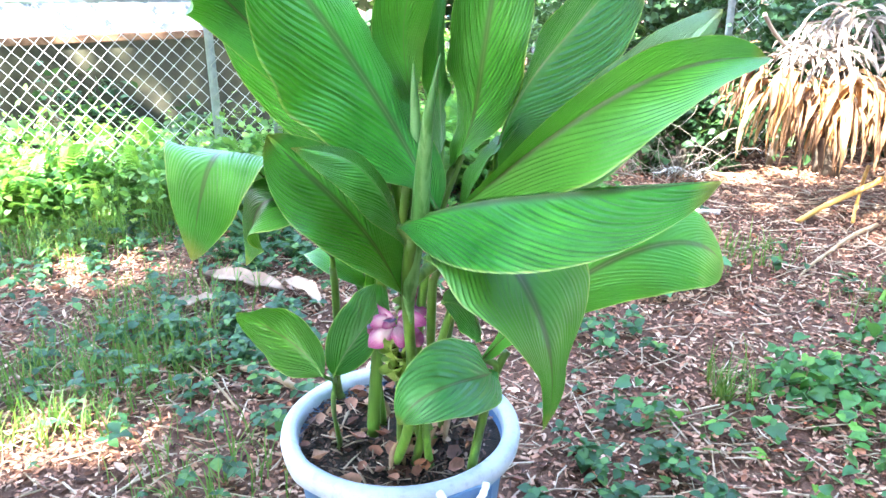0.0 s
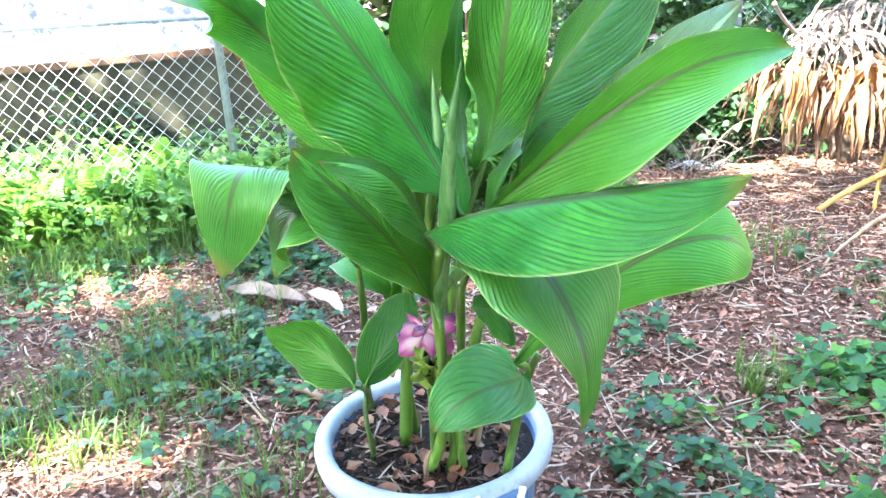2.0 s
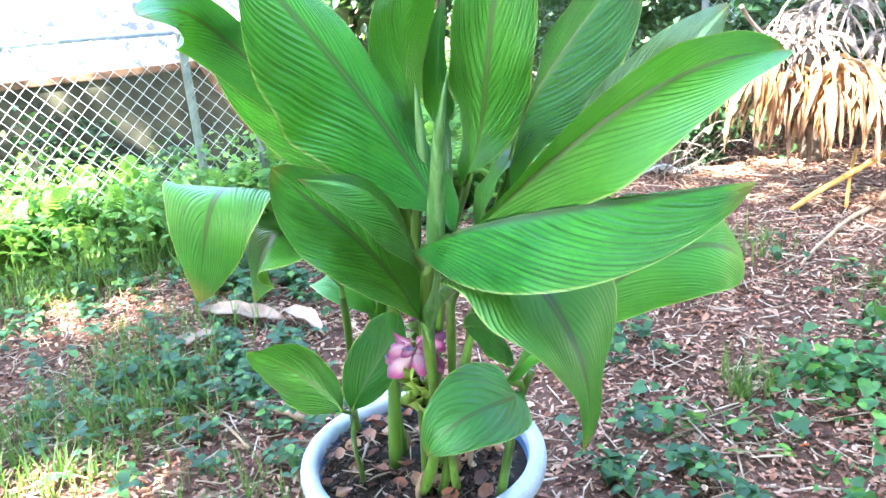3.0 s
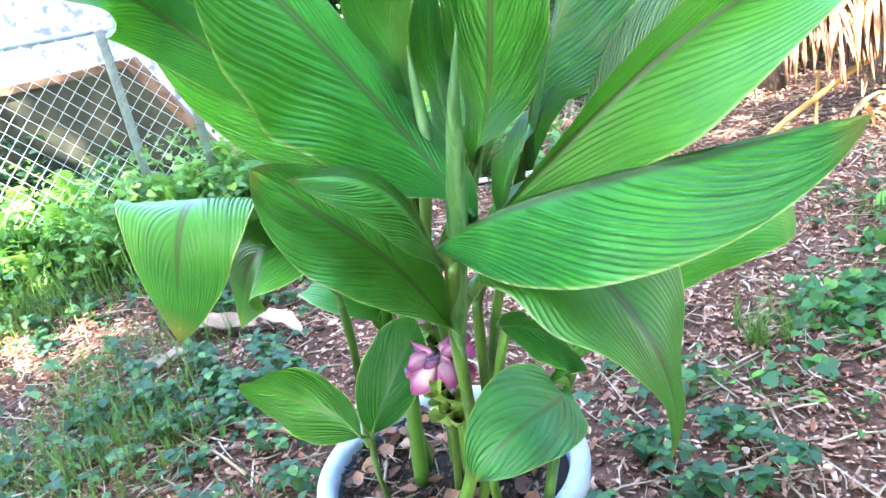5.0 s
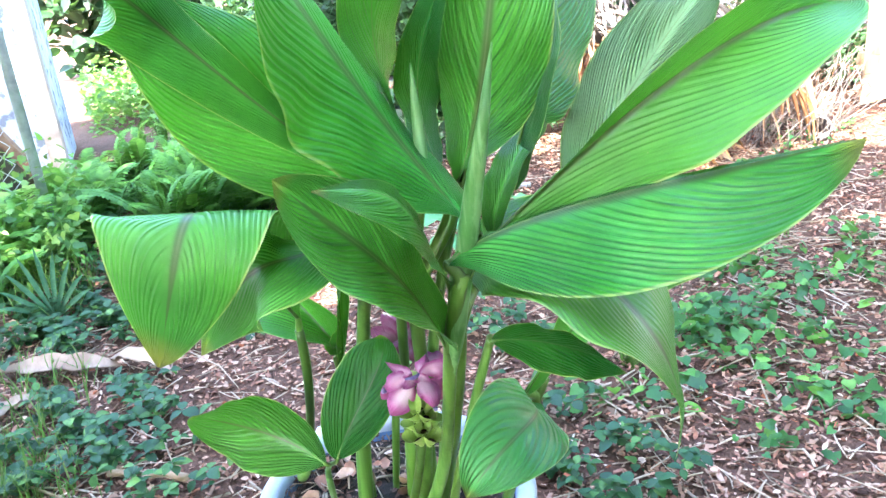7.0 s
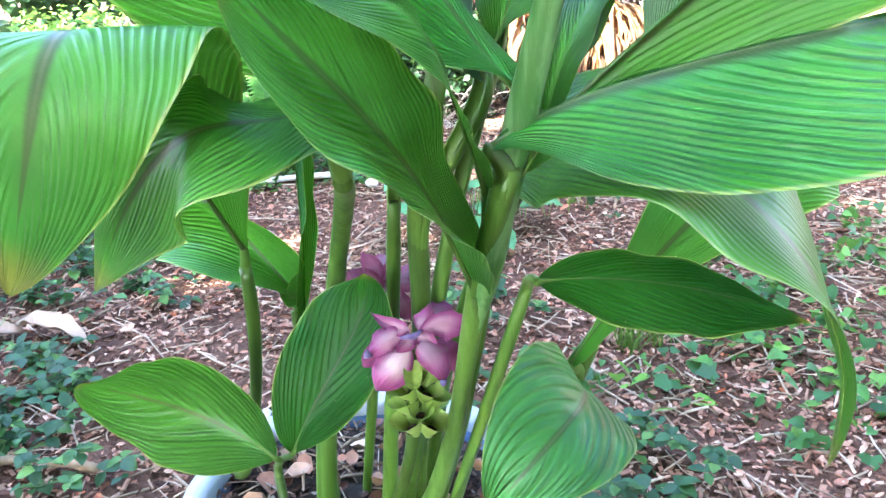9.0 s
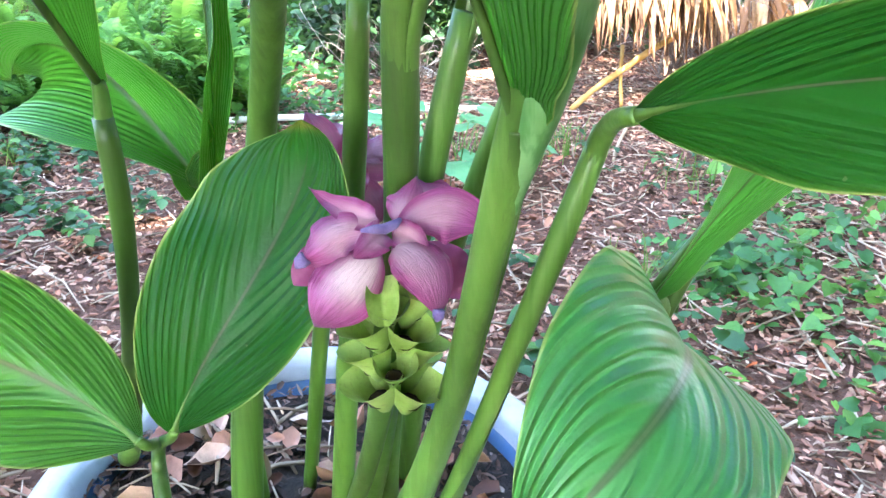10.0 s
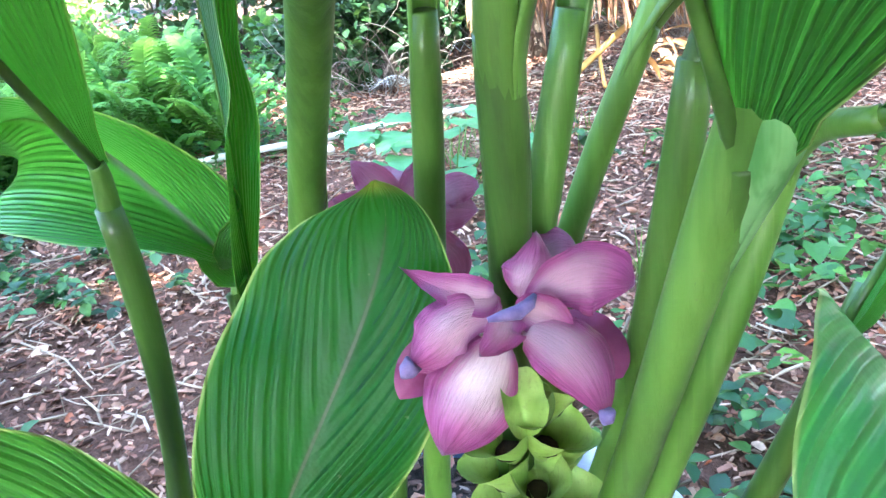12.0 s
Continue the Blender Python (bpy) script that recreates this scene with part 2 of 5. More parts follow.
galv = simple("galvanised_steel", (0.34, 0.38, 0.43), (0.48, 0.52, 0.58), 20, 0.45, 0.1, 0.001, metal=0.6, spec=0.5).m
wire_m = simple("fence_wire", (0.40, 0.42, 0.43), (0.60, 0.61, 0.61), 30, 0.5, 0.1, 0.001, metal=0.3).m
frond_m = scatter_mat("dry_frond", [(0.0, (0.128, 0.056, 0.024)), (0.25, (0.272, 0.152, 0.080)), (0.5, (0.368, 0.256, 0.160)), (0.7, (0.208, 0.104, 0.048)), (0.85, (0.352, 0.160, 0.040)), (1.0, (0.432, 0.336, 0.224))], 0.75, 25, (0.440, 0.264, 0.096), 0.2)
frond_grey_m = scatter_mat("dry_frond_grey", [(0.0, (0.080, 0.060, 0.048)), (0.4, (0.176, 0.144, 0.124)), (0.8, (0.272, 0.232, 0.208)), (1.0, (0.368, 0.320, 0.288))], 0.8, 25, (0.320, 0.256, 0.200), 0.12)
husk_m = simple("dry_husk", (0.17, 0.105, 0.065), (0.29, 0.205, 0.14), 9, 0.7, 0.4, 0.004, stretch=(1, 0.25, 1), fine=(0.12, 0.07, 0.04)).m
stick_m = simple("dry_stick", (0.248, 0.162, 0.086), (0.356, 0.270, 0.178), 14, 0.7, 0.4, 0.003, fine=(0.152, 0.091, 0.049)).m
gold_stick_m = simple("golden_stick", (0.390, 0.210, 0.053), (0.495, 0.300, 0.090), 14, 0.6, 0.3, 0.003).m
pvc_m = simple("pvc_pipe", (0.544, 0.544, 0.528), (0.640, 0.640, 0.624), 8, 0.4, 0.1, 0.001, fine=(0.336, 0.304, 0.256), spec=0.5).m
stone_m = simple("stone", (0.45, 0.40, 0.35), (0.66, 0.60, 0.54), 14, 0.85, 0.5, 0.006).m


def wall_mat():
    k = Mat("white_painted_wall_leaf_shade", 0.75, 0.3)
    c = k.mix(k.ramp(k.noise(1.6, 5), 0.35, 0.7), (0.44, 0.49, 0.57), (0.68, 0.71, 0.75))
    # leaf shadows painted on the wall as grey-blue blotches
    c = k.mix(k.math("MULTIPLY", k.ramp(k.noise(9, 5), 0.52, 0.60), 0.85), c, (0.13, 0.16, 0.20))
    k.colour(c)
    k.bump(k.noise(60, 4), 0.25, 0.003)
    return k.m


wall_m = wall_mat()
# weathered olive, darkened in colour for the shade behind the mesh
panel_m = simple("weathered_panel_shaded", (0.027, 0.027, 0.018), (0.072, 0.069, 0.042), 4, 0.85, 0.4, 0.006, fine=(0.060, 0.054, 0.036)).m
rust_m = simple("rusty_edge", (0.132, 0.066, 0.036), (0.240, 0.144, 0.090), 12, 0.85, 0.5, 0.004).m


def petal_mat(name="pink_bract", rich=1.0, white=0.62, blue=1.0):
    k = Mat(name, 0.38, 0.4)
    uv = k.node("ShaderNodeSeparateXYZ")
    k.link(k.coord("UV"), uv.inputs[0])
    u, v = uv.outputs[0], k.math("ABSOLUTE", k.math("SUBTRACT", k.math("MULTIPLY", uv.outputs[1], 2.0), 1.0))
    streak = k.noise(7, 5, k.coord("UV"), stretch=(0.45, 4, 1))
    blotch = k.noise(38, 4)
    c = k.mix(k.ramp(streak, 0.35, 0.7), (0.225 * rich, 0.020 * rich, 0.122 * rich * blue), (0.43 * rich, 0.095 * rich, 0.275 * rich * blue))
    pale = k.math("MULTIPLY", k.ramp(k.math("SUBTRACT", 1.15, k.math("ADD", v, k.math("MULTIPLY", streak, 0.6))), 0.0, 0.6), k.math("SUBTRACT", 1.0, k.ramp(k.math("ADD", u, k.math("MULTIPLY", blotch, 0.25)), 0.50, 1.0)))
    c = k.mix(k.math("MULTIPLY", pale, white), c, (0.78, 0.58, 0.62))
    c = k.mix(k.math("MULTIPLY", k.ramp(k.noise(16, 2, k.coord("UV"), stretch=(0.2, 3, 1)), 0.66, 0.72), 0.35), c, (0.183, 0.082, 0.080))
    c = k.mix(k.math("MULTIPLY", k.ramp(k.math("ADD", u, k.math("MULTIPLY", blotch, 0.15)), 0.86, 1.04), 0.75), c, (0.158, 0.026, 0.084))
    c = k.mix(k.math("MULTIPLY", k.ramp(k.math("ADD", u, k.math("MULTIPLY", blotch, 0.10)), 0.99, 1.05), 0.8), c, (0.122, 0.112, 0.169))
    c = k.mix(k.math("MULTIPLY", k.ramp(v, 0.85, 1.0), 0.35), c, (0.219, 0.031, 0.090))
    hue = k.node("ShaderNodeHueSaturation")
    k.link(c, hue.inputs["Color"])
    k.link(k.math("ADD", 0.82, k.math("MULTIPLY", k.chance(), 0.3)), hue.inputs["Value"])
    k.colour(hue.outputs[0])
    k.bump(k.math("ADD", streak, k.math("MULTIPLY", k.noise(90, 3), 0.4)), 0.6, 0.003)
    k.leafy((0.50, 0.12, 0.32 * blue), 0.22)
    return k.m


petal_m = petal_mat(rich=0.88, white=0.50)
heart_m = petal_mat("pale_hearted_bract", 1.0, 1.0)
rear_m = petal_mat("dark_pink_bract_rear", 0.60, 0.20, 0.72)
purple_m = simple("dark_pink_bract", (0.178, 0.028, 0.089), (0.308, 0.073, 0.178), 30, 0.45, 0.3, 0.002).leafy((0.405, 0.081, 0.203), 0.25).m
cup_m = simple("green_bract", (0.200, 0.320, 0.055), (0.320, 0.440, 0.120), 30, 0.45, 0.25, 0.002, fine=(0.099, 0.081, 0.031)).leafy((0.279, 0.372, 0.074), 0.10).m
hollow_m = simple("dark_pocket_plug", (0.012, 0.008, 0.006), (0.05, 0.028, 0.018), 80, 0.9, 0.5, 0.003).m
red_m = simple("fallen_petal", (0.385, 0.063, 0.035), (0.476, 0.112, 0.063), 30, 0.5).m


def ground_mat():
    k = Mat("mulched_soil", 0.95, 0.2)
    big = k.ramp(k.noise(1.3, 4), 0.4, 0.65)
    c = k.mix(big, (0.085, 0.042, 0.027), (0.130, 0.072, 0.050))
    c = k.mix(k.math("MULTIPLY", k.ramp(k.noise(55, 5), 0.45, 0.7), 0.6), c, (0.215, 0.108, 0.074))
    c = k.mix(k.math("MULTIPLY", k.ramp(k.noise(130, 3), 0.58, 0.7), 0.5), c, (0.020, 0.012, 0.009))
    k.colour(c)
    k.bump(k.math("ADD", k.noise(30, 6), k.noise(110, 4)), 0.9, 0.02)
    return k.m


ground_m = ground_mat()


# ---- shape helpers ----
rng = np.random.default_rng(7)


def mesh_of(name, verts, faces, uv=None, smooth=True):
    me = bpy.data.meshes.new(name)
    me.from_pydata([tuple(v) for v in np.asarray(verts, float).tolist()], [], [tuple(f) for f in faces])
    if uv is not None:
        layer = me.uv_layers.new(name="UVMap")
        idx = np.empty(len(me.loops), dtype=np.int32)
        me.loops.foreach_get("vertex_index", idx)
        layer.data.foreach_set("uv", np.asarray(uv, np.float32)[idx].ravel())
    if smooth:
        me.polygons.foreach_set("use_smooth", [True] * len(me.polygons))
    me.update()
    return me


def thing(name, data, material, label, category, group="", kind=""):
    if data is not None and material is not None:
        data.materials.append(material)
    return tagged(new(name, data), label, category, group, kind)


def part(name, data, material, parent, label=""):
    """One mesh in world places (or in its parent's own places, when the parent stands at the origin)."""
    if material is not None and not data.materials:
        data.materials.append(material)
    ob = new(name, data)
    ob.parent = parent
    if parent.parent is None:
        ob.matrix_parent_inverse = Matrix.Translation(-parent.location)
    return tagged(ob, label)


def empty(name, at, label, category, group=""):
    ob = tagged(new(name), label, category, group)
    ob.location = at
    return ob


def bezier(P, u):
    P, u = np.asarray(P, float), np.asarray(u)[:, None]
    return (1 - u) ** 3 * P[0] + 3 * u * (1 - u) ** 2 * P[1] + 3 * u * u * (1 - u) * P[2] + u ** 3 * P[3]


def slope(P, u):
    P, u = np.asarray(P, float), np.asarray(u)[:, None]
    d = 3 * (1 - u) ** 2 * (P[1] - P[0]) + 6 * u * (1 - u) * (P[2] - P[1]) + 3 * u * u * (P[3] - P[2])
    return d / (np.linalg.norm(d, axis=1)[:, None] + 1e-9)


def tube(points, radii, sides=10, cap=True):
    """A tube along points, with a radius at each."""
    pts = np.asarray(points, float)
    radii = np.broadcast_to(np.asarray(radii, float), (len(pts),))
    tan = np.gradient(pts, axis=0)
    tan /= np.linalg.norm(tan, axis=1)[:, None] + 1e-9
    ref = np.array((0.0, 0.0, 1.0)) if abs(tan[0][2]) < 0.8 else np.array((1.0, 0.0, 0.0))
    verts, faces = [], []
    a = ref - tan[0] * (ref @ tan[0])
    for p, t, r in zip(pts, tan, radii):
        a = a - t * (a @ t)
        a = a / (np.linalg.norm(a) + 1e-9)
        b = np.cross(t, a)
        for i in range(sides):
            g = 2 * math.pi * i / sides
            verts.append(p + r * (math.cos(g) * a + math.sin(g) * b))
    for j in range(len(pts) - 1):
        for i in range(sides):
            k = (i + 1) % sides
            faces.append((j * sides + i, j * sides + k, (j + 1) * sides + k, (j + 1) * sides + i))
    if cap:
        faces.append(tuple(range(sides))[::-1])
        faces.append(tuple((len(pts) - 1) * sides + i for i in range(sides)))
    return verts, faces


def joined(pieces):
    verts, faces = [], []
    for v, f in pieces:
        n = len(verts)
        verts.extend(v)
        faces.extend(tuple(i + n for i in g) for g in f)
    return verts, faces


def profile(u, peak):
    a = 0.8
    b = a * (1 - peak) / peak
    return u ** a * (1 - u) ** b / (peak ** a * (1 - peak) ** b)


VIEW_SIDE = np.array((0.0, -1.0, 0.35)) / np.linalg.norm((0.0, -1.0, 0.35))


def sides_of(tan, facing, side):
    """The sideways and upward directions along a midrib, from the way it faces or from one fixed side."""
    s = np.cross(tan, facing) if side is None else np.array(side) - tan * (tan @ np.array(side))[:, None]
    s = s / (np.linalg.norm(s, axis=1)[:, None] + 1e-9)
    return s, np.cross(s, tan)


def blade(path, roll=(0, 0), width=(0.05, 0.05), fold=(0.2, 0.2), curl=0.0, peak=0.45, facing=VIEW_SIDE, nu=56, nv=9, wavy=0.004, seed=0, cup=0.0, side=None, foot=0.0, tail=0.0, keel=0.0):
    """A leaf sheet: a bent midrib, two halves folded up from it, a lance-shaped outline and a wavy margin."""
    u = np.linspace(0, 1, nu)
    mid, tan = bezier(path, u), slope(path, u)
    side, up = sides_of(tan, facing, side)
    ph = roll[0] + (roll[1] - roll[0]) * u
    c, s = np.cos(ph)[:, None], np.sin(ph)[:, None]
    side, up = c * side + s * up, c * up - s * side
    w = profile(np.clip(u, 1e-4, 1 - 1e-4), peak)
    w[0] = w[-1] = 0.02
    w = w * (1 - tail * np.clip((u - 0.60) / 0.24, 0, 1) ** 1.3)
    w = np.maximum(w, foot / max(width) * np.exp(-(u / 0.12) ** 2) * (1 - 0.7 * np.exp(-u / 0.025)))
    verts, uv = [], []
    vs = np.linspace(-1, 1, 2 * nv + 1)
    for i, v in enumerate(vs):
        k = 1 if v > 0 else 0
        h = width[k] * abs(v) * w
        ripple = wavy * abs(v) ** 2 * (np.sin(u * 17 + seed * 2.1 + 3 * k) + 0.6 * np.sin(u * 31 + seed + k)) * np.sin(np.pi * u)
        bend = fold[k] + (1.15 - fold[k]) * keel * np.exp(-(u / 0.11) ** 2)
        lift = h * np.sin(bend) + curl * h * abs(v) + ripple + cup * width[k] * v * v * w
        row = mid + (h * np.cos(bend) * (1 if v > 0 else -1))[:, None] * side + lift[:, None] * up
        verts.extend(row)
        uv.extend(zip(u, np.full(nu, (v + 1) / 2)))
    faces = []
    for i in range(len(vs) - 1):
        for j in range(nu - 1):
            faces.append((i * nu + j, i * nu + j + 1, (i + 1) * nu + j + 1, (i + 1) * nu + j))
    return verts, faces, uv


def scatter(tv, tf, pos, yaw, tilt, roll, size):
    """Many small copies of one shape in a single mesh."""
    tv = np.asarray(tv, float)
    n = len(pos)
    cy, sy, ct, s_t, cr, sr = np.cos(yaw), np.sin(yaw), np.cos(tilt), np.sin(tilt), np.cos(roll), np.sin(roll)
    R = np.empty((n, 3, 3))
    R[:, 0, 0], R[:, 0, 1], R[:, 0, 2] = cy * cr - sy * s_t * sr, -sy * ct, cy * sr + sy * s_t * cr
    R[:, 1, 0], R[:, 1, 1], R[:, 1, 2] = sy * cr + cy * s_t * sr, cy * ct, sy * sr - cy * s_t * cr
    R[:, 2, 0], R[:, 2, 1], R[:, 2, 2] = -ct * sr, s_t, ct * cr
    v = np.einsum("nij,nkj->nki", R, tv[None] * np.asarray(size)[:, None, :]) + np.asarray(pos)[:, None, :]
    k = len(tv)
    faces = [tuple(int(q) + i * k for q in f) for i in range(n) for f in tf]
    return v.reshape(-1, 3), faces


CHIP = ([(-1, -0.8, 0), (1, -1, 0), (0.8, 1, 0), (-0.9, 0.7, 0), (-0.9, -0.7, 1), (0.9, -0.8, 1), (0.7, 0.8, 1), (-0.8, 0.6, 1)],
        [(3, 2, 1, 0), (4, 5, 6, 7), (0, 1, 5, 4), (1, 2, 6, 5), (2, 3, 7, 6), (3, 0, 4, 7)])
# a small folded leaf that points along +y
LEAFLET = ([(0, 0, 0), (-0.30, 0.25, 0.10), (0, 0.3, 0), (0.30, 0.25, 0.10), (-0.40, 0.55, 0.10), (0, 0.6, -0.02), (0.40, 0.55, 0.10), (-0.22, 0.85, 0.0), (0, 0.85, -0.08), (0.22, 0.85, 0.0), (0, 1.05, -0.16)],
           [(0, 2, 1), (0, 3, 2), (1, 2, 5, 4), (2, 3, 6, 5), (4, 5, 8, 7), (5, 6, 9, 8), (7, 8, 10), (8, 9, 10)])
HEART = ([(0, 0, 0), (-0.35, -0.14, 0.05), (-0.55, 0.18, 0.12), (-0.42, 0.55, 0.08), (0, 0.45, 0), (0.42, 0.55, 0.08), (0.55, 0.18, 0.12), (0.35, -0.14, 0.05), (-0.16, 0.85, 0.0), (0.16, 0.85, 0.0), (0, 1.05, -0.1), (0, 0.2, 0)],
         [(0, 11, 2, 1), (0, 7, 6, 11), (11, 4, 3, 2), (11, 6, 5, 4), (4, 8, 3), (4, 5, 9), (4, 9, 10, 8)])
# a curled flake of bark or dead leaf
FLAKE = ([(0, 0, 0.1), (-0.32, 0.2, 0.14), (-0.42, 0.6, 0.20), (-0.1, 1.0, 0.16), (0.25, 0.9, 0.05), (0.40, 0.45, 0.16), (0.28, 0.12, 0.10), (0.0, 0.5, -0.02)],
         [(7, 0, 1), (7, 1, 2), (7, 2, 3), (7, 3, 4), (7, 4, 5), (7, 5, 6), (7, 6, 0)])
BLADE = ([(-0.5, 0, 0), (0.5, 0, 0), (0.42, 0.5, 0.10), (-0.42, 0.5, 0.10), (0.25, 0.85, 0.02), (-0.25, 0.85, 0.02), (0, 1.1, -0.12)],
         [(0, 1, 2, 3), (3, 2, 4, 5), (5, 4, 6)])


def in_patches(patches, count):
    """Places on the ground inside soft oval patches (x, y, rx, ry, weight)."""
    w = np.array([p[4] for p in patches], float)
    which = rng.choice(len(patches), count, p=w / w.sum())
    q = np.array([p[:4] for p in patches])[which]
    r, a = np.sqrt(rng.random(count)) * (0.75 + 0.4 * rng.random(count)), rng.random(count) * 2 * np.pi
    return q[:, 0] + q[:, 2] * r * np.cos(a), q[:, 1] + q[:, 3] * r * np.sin(a)


def lie(x, y):
    """Height of the ground."""
    return 0.018 * np.sin(1.7 * x + 0.4) * np.sin(1.3 * y + 1.0) + 0.010 * np.sin(4.1 * x - 2.2 * y)


def clear_of_pot(x, y, r=0.25):
    return np.hypot(x, y) > r


# ---- ground ----
gx = np.concatenate([[-400, -60, -20], np.linspace(-9, 9, 91), [20, 60, 400]])
gy = np.concatenate([[-400, -60, -20], np.linspace(-6, 12, 91), [20, 60, 400]])
GX, GY = np.meshgrid(gx, gy, indexing="ij")
near = (np.abs(GX) <= 9) & (GY >= -6) & (GY <= 12)
GZ = np.where(near, lie(GX, GY), 0.0)
nx, ny = len(gx), len(gy)
ground = thing("ground", mesh_of("ground", np.stack([GX, GY, GZ], -1).reshape(-1, 3), [(i * ny + j, (i + 1) * ny + j, (i + 1) * ny + j + 1, i * ny + j + 1) for i in range(nx - 1) for j in range(ny - 1)]), ground_m,
               "brown soil covered with bark mulch under trees", "ground", kind="structure")

# bark chips over the soil
n = 42000
x = rng.uniform(-3.2, 4.2, n) + rng.normal(0, 0.5, n)
y = -0.9 + 5.6 * rng.random(n) ** 1.35 + rng.normal(0, 0.3, n)
ok = clear_of_pot(x, y)
x, y = x[ok], y[ok]
n = len(x)
size = np.stack([rng.uniform(0.006, 0.024, n), rng.uniform(0.003, 0.009, n), rng.uniform(0.0015, 0.005, n)], -1)
v, f = scatter(*CHIP, np.stack([x, y, lie(x, y) + rng.uniform(0.0, 0.014, n)], -1), rng.uniform(0, 6.28, n), rng.normal(0, 0.28, n), rng.normal(0, 0.28, n), size)
wx, wy = rng.uniform(-6.5, 6.5, 34000), rng.uniform(-5.0, 6.5, 34000)
ok = clear_of_pot(wx, wy) & ((np.abs(wx - 0.5) > 3.2) | (wy < -0.7) | (wy > 4.2))
wx, wy = wx[ok], wy[ok]
m = len(wx)
v2, f2 = scatter(*CHIP, np.stack([wx, wy, lie(wx, wy) + rng.uniform(0.0, 0.012, m)], -1), rng.uniform(0, 6.28, m), rng.normal(0, 0.28, m), rng.normal(0, 0.28, m), np.stack([rng.uniform(0.010, 0.035, m), rng.uniform(0.005, 0.014, m), rng.uniform(0.002, 0.006, m)], -1))
f = f + [tuple(q + len(v) for q in g) for g in f2]
v = np.concatenate([v, v2])
thing("bark_mulch", mesh_of("bark_mulch", v, f, smooth=False), chip_m, "red-brown and grey bark chips strewn over soil", "mulch", kind="stuff")

# dead leaves and flat bark flakes, thick near the tub
n = 56000
x, y = rng.uniform(-3.0, 3.6, n) + rng.normal(0, 0.5, n), -0.8 + 5.0 * rng.random(n) ** 1.7 + rng.normal(0, 0.3, n)
ok = clear_of_pot(x, y)
x, y = x[ok], y[ok]
n = len(x)
s = rng.uniform(0.010, 0.030, n) * np.where(rng.random(n) < 0.07, 1.8, 1.0)
v, f = scatter(*FLAKE, np.stack([x, y, lie(x, y) + rng.uniform(0.006, 0.026, n)], -1), rng.uniform(0, 6.28, n), rng.normal(0, 0.3, n), rng.normal(0, 0.4, n), np.stack([s * rng.uniform(0.12, 0.85, n) ** 1.3, s, s * rng.uniform(0.3, 1.9, n)], -1))
thing("leaf_litter", mesh_of("leaf_litter", v, f), litter_m, "curled red-brown flakes and dry leaves on mulch", "leaf litter", kind="stuff")

# straw and twigs
pieces = []
for i in range(5200):
    x, y = rng.uniform(-2.6, 3.6) + rng.normal(0, 0.4), -0.7 + 4.8 * rng.random() ** 1.2 + rng.normal(0, 0.3)
    if math.hypot(x, y) < 0.42:
        continue
    a, l = rng.uniform(0, 6.28), rng.uniform(0.03, 0.16) * (1 if rng.random() < 0.88 else 2.6)
    bow = rng.normal(0, 0.06) * l
    z = float(lie(x, y)) + 0.012 + rng.random() * 0.015
    d, q = np.array((math.cos(a), math.sin(a), rng.normal(0, 0.05))), np.array((-math.sin(a), math.cos(a), 0))
    c = np.array((x, y, z))
    pieces.append(tube([c - d * l / 2, c + q * bow, c + d * l / 2], np.array((1.0, 1.0, 0.6)) * rng.uniform(0.0012, 0.0042), 5))
thing("twigs", mesh_of("twigs", *joined(pieces)), twig_m, "straw-coloured twigs and stalks scattered on the mulch", "twigs", kind="stuff")

# low weeds: leaflets in threes on short stalks
WEEDS = [(-0.85, 2.2, 0.28, 0.22, 5), (-0.65, 1.2, 0.25, 0.25, 2.5), (-1.0, 1.25, 0.4, 0.3, 3), (-1.9, 2.2, 0.6, 0.4, 4), (0.75, 0.25, 0.2, 0.2, 1.2), (-0.5, 2.75, 0.5, 0.25, 3),
         (-0.25, 2.0, 0.4, 0.3, 1.6), (0.15, 3.2, 0.6, 0.35, 2), (-0.75, 2.35, 0.45, 0.30, 4), (-1.7, 2.55, 0.7, 0.4, 5), (-0.75, 1.35, 0.35, 0.3, 2.5), (-0.55, 0.75, 0.3, 0.3, 1.8), (-1.15, 0.85, 0.5, 0.45, 2.5), (0.62, 0.5, 0.24, 0.3, 0.8), (0.75, 1.25, 0.25, 0.25, 1.2),
         (-1.4, 1.5, 0.6, 0.5, 2), (0.2, 3.4, 0.9, 0.5, 3), (1.2, 2.9, 0.5, 0.4, 1.2), (0.55, 0.1, 0.2, 0.25, 0.6), (-0.5, 0.2, 0.22, 0.3, 1.0), (2.0, 1.9, 0.5, 0.4, 0.8), (-0.2, 2.5, 0.5, 0.5, 1.6), (-2.3, 1.6, 0.7, 0.6, 1.6)]
n = 1800
x, y = in_patches(WEEDS, n)
x, y = x + 0.05 * np.sin(x * 23 + y * 11), y + 0.05 * np.sin(y * 27)
ok = clear_of_pot(x, y, 0.3)
x, y = x[ok], y[ok]
n = len(x)
h, yaw0, big = rng.uniform(0.02, 0.11, n), rng.uniform(0, 6.28, n), rng.uniform(0.020, 0.050, n)
P, Y, T, S = [], [], [], []
for k in range(4):
    ok = rng.random(n) < (1.0 if k < 3 else 0.5)
    yaw = yaw0 + k * 2.0 + rng.normal(0, 0.3, n)
    P.append(np.stack([x, y, lie(x, y) + h], -1)[ok])
    Y.append(yaw[ok])
    T.append(rng.normal(-0.05, 0.3, n)[ok])
    S.append((big * rng.uniform(0.8, 1.2, n))[ok])
P, Y, T, S = np.concatenate(P), np.concatenate(Y), np.concatenate(T), np.concatenate(S)
